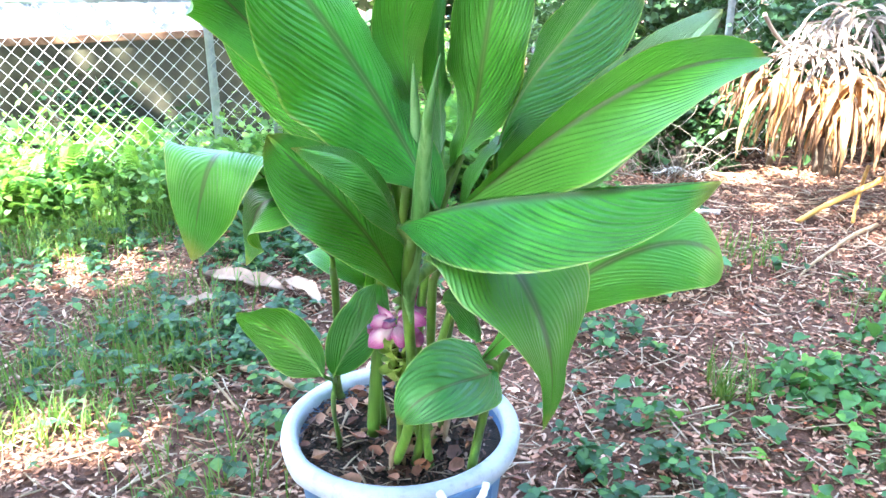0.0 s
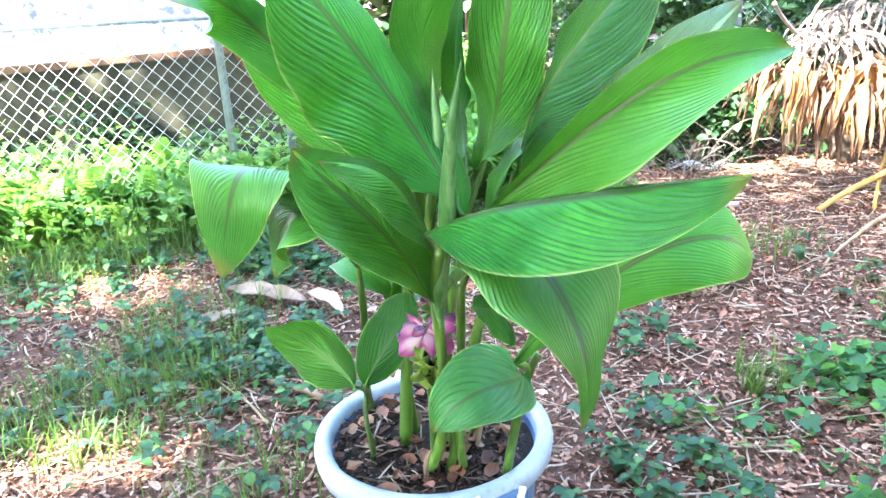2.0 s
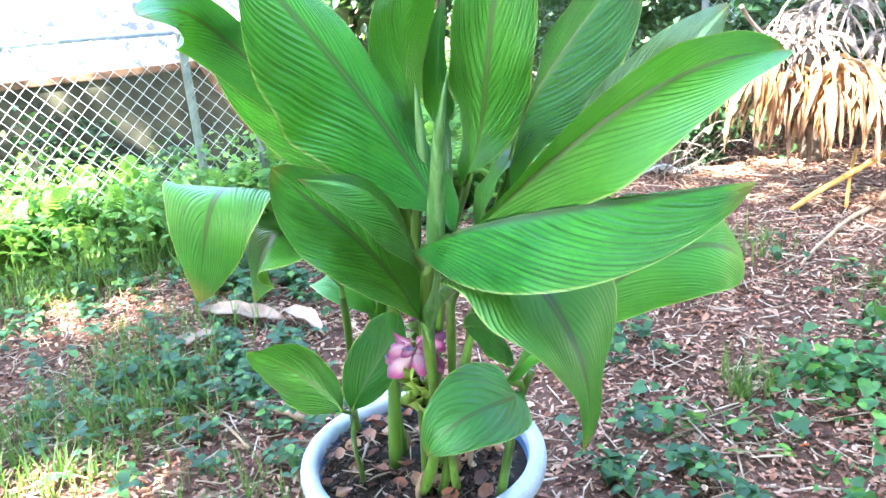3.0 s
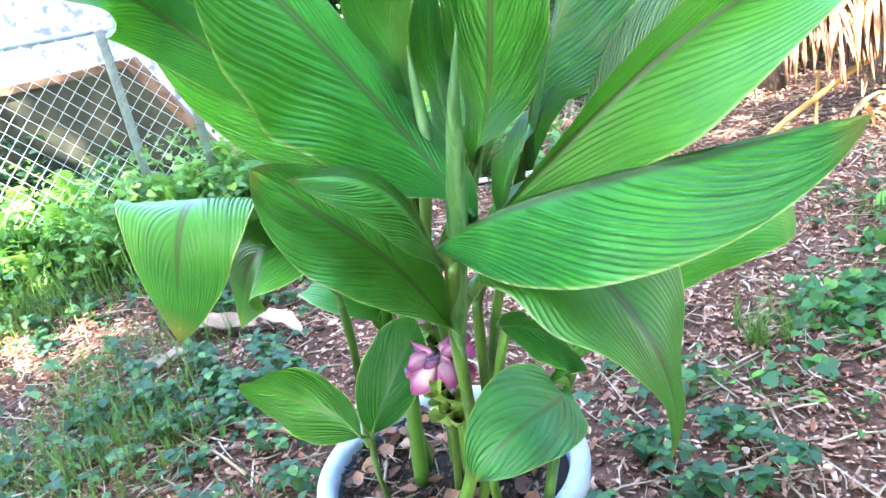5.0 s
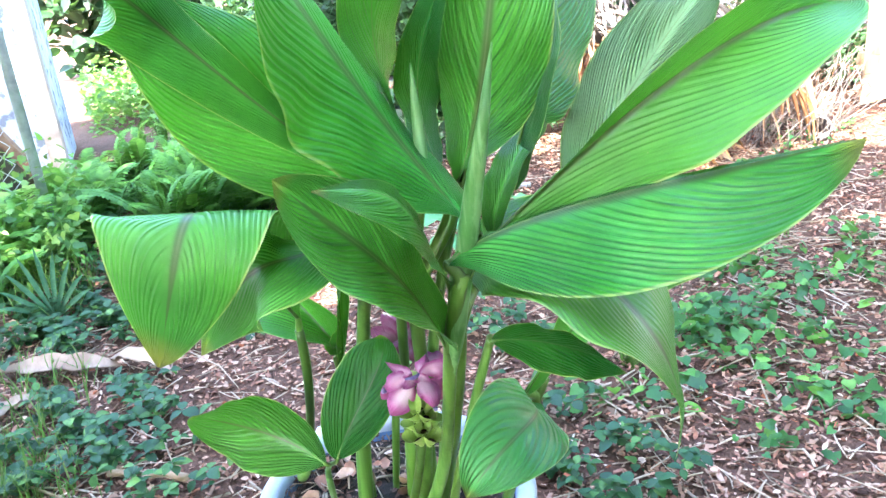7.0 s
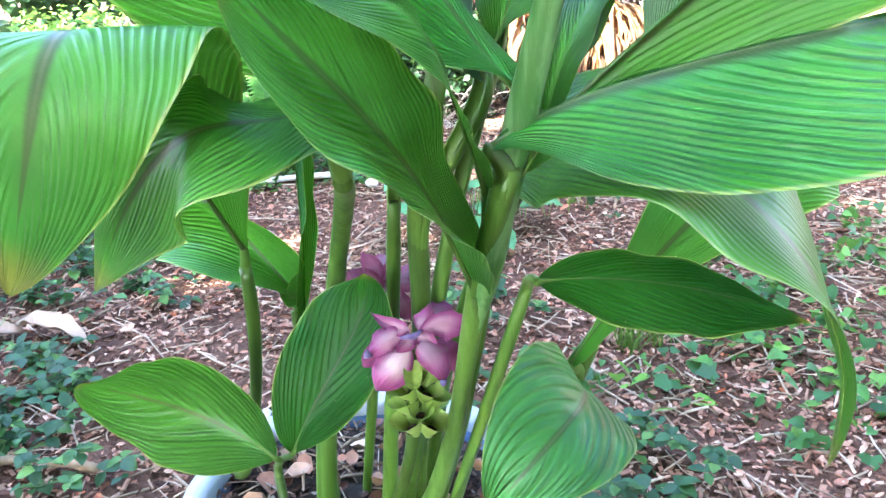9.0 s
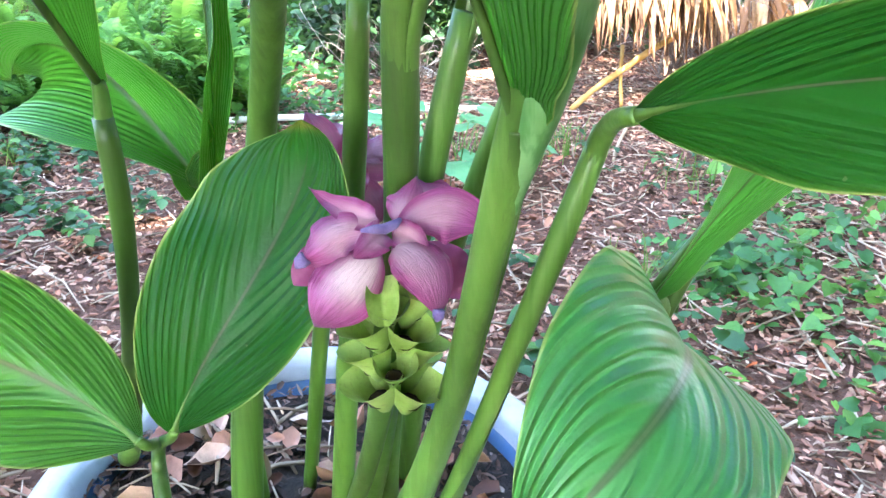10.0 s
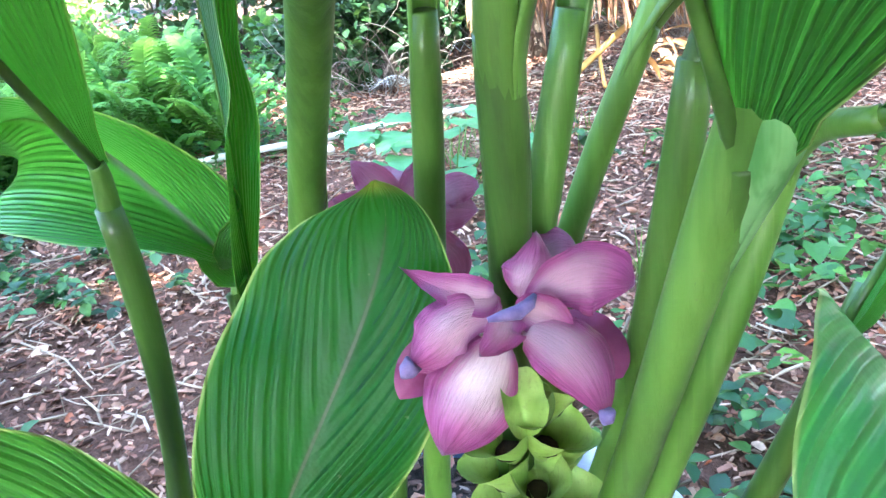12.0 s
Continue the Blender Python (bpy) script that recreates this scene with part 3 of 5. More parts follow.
v, f = scatter(*LEAFLET, P, Y, T, rng.normal(0, 0.2, len(P)), np.stack([S, S, S], -1))
thing("weeds", mesh_of("weeds", v, f), weed_m, "low dark green weeds with leaflets in threes", "weeds", kind="stuff")

# heart-leaved vine on the right and by the fence
VINES = [(1.50, 0.78, 0.26, 0.24, 3.6), (2.0, 1.15, 0.36, 0.28, 2.6), (1.05, 0.50, 0.14, 0.14, 0.5), (1.40, 0.25, 0.30, 0.2, 1.0), (1.80, 0.40, 0.28, 0.26, 1.2), (2.45, 1.0, 0.35, 0.3, 1.2), (0.85, 0.62, 0.10, 0.08, 0.3), (1.05, 3.3, 0.25, 0.2, 0.3), (-2.4, 2.9, 0.9, 0.4, 4), (-1.3, 2.85, 0.5, 0.35, 2), (2.1, 1.45, 0.3, 0.25, 0.5), (1.0, 3.9, 1.0, 0.4, 1.2), (3.3, 2.2, 0.6, 0.5, 1.4), (3.9, 2.9, 0.5, 0.4, 1.0)]
n = 190
x, y = in_patches(VINES, n)
x, y = np.repeat(x, 8) + rng.normal(0, 0.06, 8 * n), np.repeat(y, 8) + rng.normal(0, 0.06, 8 * n)
n = 8 * n
s = rng.uniform(0.018, 0.052, n) * np.where(rng.random(n) < 0.10, 1.4, 1.0)
v, f = scatter(*HEART, np.stack([x, y, lie(x, y) + rng.uniform(0.015, 0.15, n) * rng.uniform(0.3, 1.0, n)], -1), rng.uniform(0, 6.28, n), rng.normal(-0.25, 0.45, n), rng.normal(0, 0.4, n), np.stack([s, s, s], -1))
thing("vine", mesh_of("vine", v, f), vine_m, "bright green heart-leaved vine creeping over mulch", "vine", kind="stuff")

# grass
GRASS = [(-1.25, 0.62, 0.30, 0.10, 0.8), (-1.2, 1.15, 0.4, 0.3, 2.0), (-1.9, 2.55, 0.6, 0.35, 4), (-1.55, 0.85, 0.30, 0.2, 1.0), (-1.0, 0.95, 0.3, 0.25, 1.0), (-1.7, 2.9, 0.9, 0.5, 5), (-1.1, 1.6, 0.4, 0.4, 1.2), (-0.6, 0.35, 0.25, 0.25, 0.6), (-2.3, 2.3, 0.6, 0.5, 2.5), (1.13, 0.78, 0.08, 0.08, 0.6), (1.6, 2.2, 0.4, 0.2, 0.7), (-0.9, 2.9, 0.5, 0.3, 1.5), (2.2, 1.6, 0.4, 0.2, 0.4)]
n = 4600
x, y = in_patches(GRASS, n)
x, y = np.round(x / 0.11) * 0.11 + rng.normal(0, 0.018, n), np.round(y / 0.11) * 0.11 + rng.normal(0, 0.018, n)
ok = clear_of_pot(x, y, 0.33)
x, y = x[ok], y[ok]
n = len(x)
l = rng.uniform(0.05, 0.20, n)
v, f = scatter(*BLADE, np.stack([x, y, lie(x, y)], -1), rng.uniform(0, 6.28, n), rng.uniform(0.7, 1.5, n), rng.normal(0, 0.1, n), np.stack([rng.uniform(0.003, 0.007, n), l, l], -1))
thing("grass", mesh_of("grass", v, f), grass_m, "thin tufts of green grass growing through mulch", "grass", kind="stuff")


# ---- pot ----
SOIL, POT_X = 0.385, 0.014


def lathe(outline, sides=72):
    verts, faces = [], []
    m = len(outline)
    for i in range(sides):
        a = 2 * math.pi * i / sides
        verts.extend((POT_X + r * math.cos(a), r * math.sin(a), z) for r, z in outline)
    for i in range(sides):
        k = (i + 1) % sides
        for j in range(m - 1):
            faces.append((i * m + j, k * m + j, k * m + j + 1, i * m + j + 1))
    return verts, faces


pot = empty("plant_pot", (0, 0, 0), "weathered blue plastic tub with pale rim and rope handles", "plant pot")
part("body", mesh_of("body", *lathe([(0.02, 0.004), (0.205, 0.004), (0.213, 0.012), (0.258, 0.385), (0.258, 0.41), (0.25, 0.41), (0.244, 0.37), (0.20, 0.03), (0.02, 0.02)])), plastic, pot)
rim_v, rim_f = lathe([(0.262, 0.372), (0.280, 0.374), (0.287, 0.384), (0.290, 0.405), (0.287, 0.420), (0.278, 0.427), (0.265, 0.428), (0.254, 0.424), (0.249, 0.414), (0.247, 0.395)])
# a small pouring dip in the rim
rim_v = [(a, b, c - 0.010 * math.exp(-(((a + 0.215) / 0.035) ** 2 + ((b + 0.17) / 0.05) ** 2))) for a, b, c in rim_v]
part("rim", mesh_of("rim", rim_v, rim_f), rim_plastic, pot, "pale faded blue rim")


def handle_block(ang):
    """The moulded recess plate under the rim that holds the rope."""
    pts = []
    for da in np.linspace(-0.26, 0.26, 9):
        for r in (0.262, 0.296):
            for z in (0.335 + 0.02 * (abs(da) / 0.26) ** 4, 0.408 - 0.02 * (abs(da) / 0.26) ** 4):
                pts.append((POT_X + r * math.cos(ang + da), r * math.sin(ang + da), z))
    fs = []
    for i in range(8):
        a = i * 4
        b = a + 4
        fs += [(a, a + 1, b + 1, b), (a + 2, b + 2, b + 3, a + 3), (a + 1, a + 3, b + 3, b + 1), (a, b, b + 2, a + 2)]
    fs += [(0, 2, 3, 1), (32, 33, 35, 34)]
    return pts, fs


for ang in (math.atan2(-0.24, 0.14), math.atan2(0.24, -0.14)):
    part("handle_plate", mesh_of("handle_plate", *handle_block(ang), smooth=False), plastic, pot)
    u = np.linspace(0, 1, 25)
    da = (u - 0.5) * 0.40
    drop = -0.052 * np.sin(np.pi * u) ** 0.8
    r = 0.297 + 0.020 * np.sin(np.pi * u)
    pts = np.stack([POT_X + r * np.cos(ang + da), r * np.sin(ang + da), 0.418 + drop + 0.01 * np.cos(u * 9)], -1)
    part("rope", mesh_of("rope", *tube(pts, 0.0085 + 0.0012 * np.sin(u * 60), 8)), rope_m, pot, "white braided rope handle")

# soil in the pot
q = np.linspace(0, 1, 14)
soil_v, soil_f = lathe([(0.001 + 0.244 * t, SOIL + 0.010 * math.cos(2.6 * t) + 0.004 * math.sin(17 * t)) for t in q], 48)
soil_v = [(a, b, c + 0.006 * noise.noise((a * 30, b * 30, 0))) for a, b, c in soil_v]
thing("potting_soil", mesh_of("potting_soil", soil_v, soil_f), soil_m, "dark moist potting soil inside the blue tub", "soil")
n = 3000
r, a = 0.235 * np.sqrt(rng.random(n)), rng.random(n) * 6.283
x, y = r * np.cos(a), r * np.sin(a)
s = rng.uniform(0.005, 0.020, n)
size = np.stack([s * rng.uniform(0.2, 0.8, n), s, s * rng.uniform(0.2, 0.8, n)], -1)
v, f = scatter(*FLAKE, np.stack([x, y, SOIL + 0.006 + rng.uniform(0, 0.010, n)], -1), rng.uniform(0, 6.28, n), rng.normal(0, 0.35, n), rng.normal(0, 0.35, n), size)
thing("pot_mulch", mesh_of("pot_mulch", v, f, smooth=False), pot_chip_m, "brown bark bits on the soil of the tub", "mulch", kind="stuff")
n = 80
r, a = 0.22 * np.sqrt(rng.random(n)), rng.random(n) * 6.283
s = rng.uniform(0.02, 0.055, n)
v, f = scatter(*FLAKE, np.stack([r * np.cos(a), r * np.sin(a), SOIL + 0.014 + rng.uniform(0, 0.012, n)], -1), rng.uniform(0, 6.28, n), rng.normal(0, 0.3, n), rng.normal(0, 0.4, n), np.stack([s * 0.8, s, s * 2], -1))
thing("pot_leaf_litter", mesh_of("pot_leaf_litter", v, f), litter_m, "dry brown leaves on the soil of the tub", "leaf litter", kind="stuff")
pieces = []
for i in range(70):
    b, q = rng.uniform(0, 6.28), 0.21 * math.sqrt(rng.random())
    d, l = rng.uniform(0, 6.28), rng.uniform(0.02, 0.09)
    c = np.array((q * math.cos(b), q * math.sin(b), SOIL + rng.uniform(0.012, 0.022)))
    e = np.array((math.cos(d), math.sin(d), rng.normal(0, 0.1))) * l / 2
    if np.hypot(*(c + e)[:2]) < 0.235 and np.hypot(*(c - e)[:2]) < 0.235:
        pieces.append(tube([c - e, c + np.array((0, 0, rng.uniform(0, 0.006))), c + e], np.array((1, 1, 0.6)) * rng.uniform(0.0008, 0.0030), 5))
thing("pot_straw", mesh_of("pot_straw", *joined(pieces)), twig_m, "pale straw and stalk bits on the tub's soil", "straw", kind="stuff")
thing("fallen_petal", mesh_of("fallen_petal", *blade([(-0.055, -0.015, 0.398), (-0.05, -0.014, 0.412), (-0.042, -0.012, 0.418), (-0.034, -0.01, 0.408)], width=(0.009, 0.009), nu=10, nv=3, wavy=0.001)), red_m,
                  "small red fallen petal lying on the soil", "petal")

# ---- the turmeric plant ----
plant = empty("turmeric_plant", (0, 0, SOIL), "lush turmeric plant with broad ribbed leaves in a tub", "plant")
STEM_TOP, STEM_PATH = {}, {}


def stem(key, path, r0, r1):
    STEM_TOP[key] = (path, r0, r1)
    STEM_PATH[key] = 0.6


def wrap(pts, rad, swell, turn, m=18):
    """An old leaf base wrapped round a stem: closed at the foot, its two slanting margins opening to a point."""
    w = np.linspace(0, 1, len(pts))
    tan = np.gradient(pts, axis=0)
    tan /= np.linalg.norm(tan, axis=1)[:, None]
    a = np.array((1.0, 0, 0)) - tan * tan[:, :1]
    a /= np.linalg.norm(a, axis=1)[:, None]
    b = np.cross(tan, a)
    verts = []
    for i in range(len(pts)):
        span = 2 * math.pi * (0.97 - 0.80 * max(0.0, w[i] - 0.35) / 0.65)
        r = rad[i] * (swell - (swell - 1.03) * w[i] ** 2)
        for j in range(m):
            g = turn + 0.5 * w[i] + span * (j / (m - 1) - 0.5)
            lip = 1.0 + 0.05 * (2 * j / (m - 1) - 1) ** 6
            verts.append(pts[i] + r * lip * (math.cos(g) * a[i] + math.sin(g) * b[i]))
    faces = [(i * m + j, i * m + j + 1, (i + 1) * m + j + 1, (i + 1) * m + j) for i in range(len(pts) - 1) for j in range(m - 1)]
    return verts, faces


def build_stem(key):
    """A pseudostem up to where its highest leaf leaves it, wrapped in an older sheath lower down."""
    path, r0, r1 = STEM_TOP[key]
    u = np.linspace(0, STEM_PATH[key], 26)
    pts = bezier(path, u)
    pts = np.concatenate([[pts[0] + (pts[0] - pts[1]) * 1.2], pts])
    r = np.concatenate([[r0 * 1.15], r0 + (r1 - r0) * u + 0.0008 * np.sin(u * 9)])
    r[-3:] *= (0.98, 0.95, 0.9)
    ob = part("stem", mesh_of("stem", *tube(pts, r, 14)), stem_m, plant)
    for ring in range(1 if key == "s7" else 2):
        end = (0.34, 0.62)[ring] * STEM_PATH[key] * rng.uniform(0.85, 1.15)
        v, f = wrap(bezier(path, np.linspace(0, end, 20)), r0 + (r1 - r0) * np.linspace(0, end, 20), (1.11, 1.05)[ring], rng.uniform(0, 6.28))
        part("sheath", mesh_of("sheath", v, f), stem_m, ob)


leaf_count = [0]


def channel(pts, w, d, upward):
    """A leaf stalk or sheath: a gutter that is open on its upper side, with rolled, rounded edges."""
    pts = np.asarray(pts, float)
    tan = np.gradient(pts, axis=0)
    tan /= np.linalg.norm(tan, axis=1)[:, None]
    up = upward - tan * (tan @ upward)[:, None]
    up /= np.linalg.norm(up, axis=1)[:, None] + 1e-9
    across = np.cross(tan, up)
    a = np.linspace(-1.75, 1.75, 13)
    sec = [(math.sin(x), -math.cos(x)) for x in a] + [(0.80 * math.sin(x), -0.74 * math.cos(x) + 0.06) for x in a[::-1]]
    m = len(sec)
    verts = [p + across[i] * (w[i] * sx) + up[i] * (d[i] * sy) for i, p in enumerate(pts) for sx, sy in sec]
    faces = [(i * m + j, i * m + (j + 1) % m, (i + 1) * m + (j + 1) % m, (i + 1) * m + j) for i in range(len(pts) - 1) for j in range(m)]
    return verts, faces


def leaf(path, roll, width, fold, curl, peak, key, material, side=None, facing=VIEW_SIDE, tail=0.0):
    leaf_count[0] += 1
    i = leaf_count[0]
    small = width[0] < 0.095 and np.linalg.norm(np.subtract(path[3], path[0])) < 0.3
    ob = part("leaf", mesh_of("leaf", *blade(path, roll, width, fold, curl, peak, wavy=0.003 if small else 0.0065, facing=np.array(facing), seed=i, side=side, foot=0.006 if small else 0.028, tail=tail, keel=0.0 if small else 0.7)), material, plant)
    # the midrib, proud of the underside, and the stalk that joins it to its stem
    u = np.linspace(0, 0.97, 30)
    mid = bezier(path, u)
    stalk_r = STEM_TOP[key][2] * (0.70 if small else 0.62)
    rib_r = (0.0030 if not small else 0.0020) * (1 - 0.85 * u)
    rib_r = rib_r + (stalk_r * (1.0 if small else 0.7) - rib_r) * np.exp(-u / 0.035)
    sunk = 1.05 - 0.95 * np.exp(-u / 0.08)
    across, up = sides_of(slope(path, u), np.array(facing), side)
    ph = roll[0] + (roll[1] - roll[0]) * u
    up = np.cos(ph)[:, None] * up - np.sin(ph)[:, None] * across
    part("midrib", mesh_of("midrib", *tube(mid - up * (rib_r * sunk)[:, None], rib_r, 8)), stem_m, ob)
    spath, r0, r1 = STEM_TOP[key]
    base, t0 = np.array(path[0]), slope(path, np.array([0.0]))[0]
    k = np.linspace(0.3, 1, 40)
    c = bezier(spath, k)
    j = int(np.argmin(np.linalg.norm(c - base, axis=1) + 3.0 * np.maximum(0, c[:, 2] - base[2] + 0.02) + 0.15 * (1 - k)))
    STEM_PATH[key] = max(STEM_PATH[key], float(k[j]))
    top, way = c[j], slope(spath, k[j:j + 1])[0]
    gap = np.linalg.norm(base - top)
    w = np.linspace(0, 1, 18)
    if small or gap < 0.06:
        q = [top - way * 0.02, top + way * gap * 0.22, base - t0 * gap * 0.16, base + t0 * 0.004]
        part("leaf_stalk", mesh_of("leaf_stalk", *tube(bezier(q, w), r1 * 0.97 + (stalk_r - r1 * 0.97) * w, 10)), stem_m, ob)
    else:
        q = [top - way * 0.03, top + way * gap * 0.30, base - t0 * (gap * 0.20 + 0.01), base + t0 * 0.03]
        local = r0 + (r1 - r0) * float(k[j])
        half = local * 1.02 + (max(stalk_r * 1.15, 0.0145) - local * 1.02) * w ** 1.5
        half = half * (1 - 0.5 * np.clip((w - 0.7) / 0.3, 0, 1) ** 2)
        part("leaf_stalk", mesh_of("leaf_stalk", *channel(bezier(q, w), half, half * (1.0 + 0.25 * w), up[0])), stem_m, ob)


stem("s1", ((-0.155, 0.171, 0.391), (-0.152, -0.008, 0.52), (-0.112, -0.005, 0.7), (-0.131, -0.018, 0.858)), 0.0105, 0.008)
stem("s2", ((-0.054, -0.007, 0.387), (-0.033, 0.013, 0.734), (0.016, -0.039, 0.924), (-0.045, -0.201, 0.98)), 0.0145, 0.011)
stem("s3", ((0.047, -0.005, 0.387), (0.048, -0.033, 0.559), (0.042, -0.085, 0.736), (0.037, -0.126, 0.924)), 0.011, 0.008)
stem("s4", ((0.065, -0.026, 0.388), (0.05, -0.153, 0.622), (0.052, -0.177, 0.802), (0.04, -0.188, 0.918)), 0.012, 0.0115)
stem("s5", ((0.093, -0.025, 0.387), (0.058, -0.101, 0.527), (0.05, -0.156, 0.699), (0.091, -0.179, 0.919)), 0.0105, 0.009)
stem("s6", ((0.115, -0.007, 0.386), (0.115, -0.043, 0.541), (0.119, -0.081, 0.711), (0.167, -0.149, 0.897)), 0.011, 0.008)
stem("s7", ((0.011, -0.136, 0.409), (0.095, -0.24, 0.64), (0.03, -0.285, 0.8), (0.066, -0.362, 1.02)), 0.0110, 0.0112)
stem("s7b", ((0.052, -0.123, 0.391), (0.1, -0.16, 0.58), (0.09, -0.24, 0.75), (0.1, -0.25, 0.9)), 0.0095, 0.0085)
stem("s8a", ((0.088, -0.125, 0.386), (0.072, -0.190, 0.520), (0.080, -0.255, 0.660), (0.140, -0.270, 0.860)), 0.0085, 0.0075)
stem("s9", ((0.179, -0.148, 0.377), (0.218, -0.265, 0.711), (0.229, -0.277, 0.823), (0.348, -0.181, 0.718)), 0.0095, 0.009)
stem("s10", ((-0.131, -0.058, 0.387), (-0.108, -0.134, 0.466), (-0.139, -0.139, 0.52), (-0.128, -0.073, 0.568)), 0.006, 0.0055)
stem("s11", ((-0.03, 0.03, 0.385), (-0.035, 0.03, 0.5), (-0.05, 0.035, 0.62), (-0.061, 0.044, 0.735)), 0.0075, 0.006)

leaf(((0.109, -0.331, 1.063), (0.051, -0.161, 1.164), (-0.121, -0.25, 1.457), (-0.185, -0.431, 1.535)), (-0.67, -0.96), (0.152, 0.141), (0.06, 0.06), -0.36, 0.60, "s7", leaf_mat)  # up left
leaf(((0.041, -0.112, 1.075), (-0.103, -0.087, 1.259), (-0.276, -0.099, 1.367), (-0.306, -0.163, 1.465)), (0.22, 0.11), (0.144, 0.110), (-0.31, 0.25), -0.39, 0.34, "s3", leaf_mat)  # far left
leaf(((0.008, -0.154, 1.113), (-0.258, -0.121, 1.351), (-0.307, -0.083, 1.485), (-0.352, -0.306, 1.446)), (0.17, -0.04), (0.065, 0.042), (-0.09, 0.22), -0.17, 0.61, "s3", leaf_soft)  # far left pale
leaf(((0.066, -0.219, 1.107), (0.082, -0.107, 1.254), (-0.015, -0.102, 1.34), (0.118, -0.137, 1.534)), (-1.54, 0.49), (0.065, 0.062), (0.23, -0.26), -0.11, 0.57, "s4", leaf_green_rib)  # up mid left
leaf(((0.115, -0.219, 1.074), (0.131, -0.038, 1.176), (0.089, -0.082, 1.276), (0.128, -0.286, 1.446)), (1.20, 0.50), (0.042, 0.052), (0.09, 0.48), -0.10, 0.47, "s4", leaf_pale_rib)  # up mid
leaf(((0.139, -0.188, 1.102), (0.21, -0.147, 1.215), (0.168, -0.263, 1.296), (0.249, -0.203, 1.599)), (0.95, 0.16), (0.091, 0.112), (-0.08, 0.50), -0.20, 0.55, "s5", leaf_mat)  # up mid right
leaf(((0.213, -0.208, 1.081), (0.227, -0.322, 1.266), (0.29, -0.157, 1.279), (0.516, 0.063, 1.469)), (-1.13, -0.45), (0.112, 0.119), (0.48, 0.16), 0.09, 0.66, "s6", leaf_pale_rib)  # up right back
leaf(((0.09, -0.293, 0.995), (0.38, -0.445, 1.321), (0.458, -0.518, 1.338), (0.586, -0.485, 1.338)), (-0.58, 0.43), (0.043, 0.115), (0.57, 0.76), 0.20, 0.54, "s7", leaf_bright)  # big right
leaf(((0.258, -0.256, 1.012), (0.394, -0.219, 1.14), (0.505, -0.178, 1.267), (0.6, -0.247, 1.391)), (-0.59, 0.84), (0.084, 0.072), (0.08, 0.25), -0.15, 0.54, "s6", leaf_under_sheen)  # pale right
leaf(((0.045, -0.357, 1.038), (0.139, -0.362, 1.102), (0.331, -0.463, 1.126), (0.492, -0.63, 1.192)), (0.38, -0.10), (0.018, 0.145), (-1.20, 0.47), 0.22, 0.53, "s7", leaf_mat)  # low right
leaf(((0.147, -0.214, 0.947), (0.131, -0.373, 1.143), (0.344, -0.567, 0.967), (0.28, -0.561, 0.763)), (-0.38, -0.22), (0.145, 0.135), (0.14, 0.19), -0.13, 0.52, "s7", leaf_bright, side=(-0.447, -0.894, 0.0), tail=0.55)  # hang right
leaf(((0.120, -0.318, 0.880), (0.159, -0.421, 0.926), (0.185, -0.517, 0.936), (0.175, -0.603, 0.950)), (0.0, 0.0), (0.036, 0.050), (0.15, 0.25), 0.0, 0.40, "s8a", leaf_deep_shaded, facing=(-0.72, -0.30, -0.20))  # shade right
leaf(((0.212, -0.255, 0.699), (0.221, -0.316, 0.717), (0.083, -0.428, 0.785), (0.035, -0.375, 0.655)), (-0.63, -0.37), (0.075, 0.088), (0.29, 0.16), -0.05, 0.48, "s9", leaf_heart)  # heart
leaf(((0.052, -0.319, 0.878), (-0.015, -0.328, 1.057), (-0.078, -0.333, 1.085), (-0.171, -0.355, 1.201)), (-0.78, -0.06), (0.117, 0.075), (0.45, -0.15), 0.29, 0.54, "s7", leaf_mat)  # mid left
leaf(((0.062, -0.329, 0.984), (0.002, -0.323, 1.13), (-0.005, -0.404, 1.177), (-0.129, -0.375, 1.183)), (-0.71, 0.26), (0.075, 0.035), (0.54, -0.80), 0.20, 0.44, "s7", leaf_green_rib)  # yellow tip
leaf(((-0.127, -0.02, 0.857), (-0.29, -0.239, 1.224), (-0.256, -0.361, 1.248), (-0.357, -0.26, 0.943)), (0.32, -0.22), (0.121, 0.157), (0.02, 0.02), -0.05, 0.52, "s1", leaf_soft, side=(-0.88, 0.46, -0.08))  # droop left
leaf(((-0.053, -0.191, 1.063), (-0.189, -0.362, 1.055), (-0.198, -0.317, 1.153), (-0.3, -0.093, 0.867)), (0.06, 0.42), (0.090, 0.060), (0.09, 0.37), -0.14, 0.49, "s2", leaf_soft, side=(-0.206, 0.979, 0.0))  # under left
leaf(((-0.14, -0.155, 0.635), (-0.203, -0.074, 0.683), (-0.298, -0.031, 0.701), (-0.337, -0.065, 0.745)), (-0.09, 0.91), (0.087, 0.068), (0.05, 0.16), -0.12, 0.50, "s10", leaf_young)  # small left
leaf(((-0.118, -0.146, 0.63), (-0.097, -0.15, 0.702), (0.017, -0.135, 0.798), (-0.013, -0.149, 0.851)), (0.05, 0.90), (0.069, 0.058), (0.21, 0.28), -0.09, 0.50, "s10", leaf_deep_shaded)  # small up
leaf(((-0.046, 0.047, 0.75), (-0.054, 0.046, 0.713), (-0.128, 0.214, 0.952), (-0.226, 0.447, 0.785)), (-0.45, 1.64), (0.091, 0.075), (0.81, 1.01), 0.34, 0.48, "s11", leaf_soft)  # back left
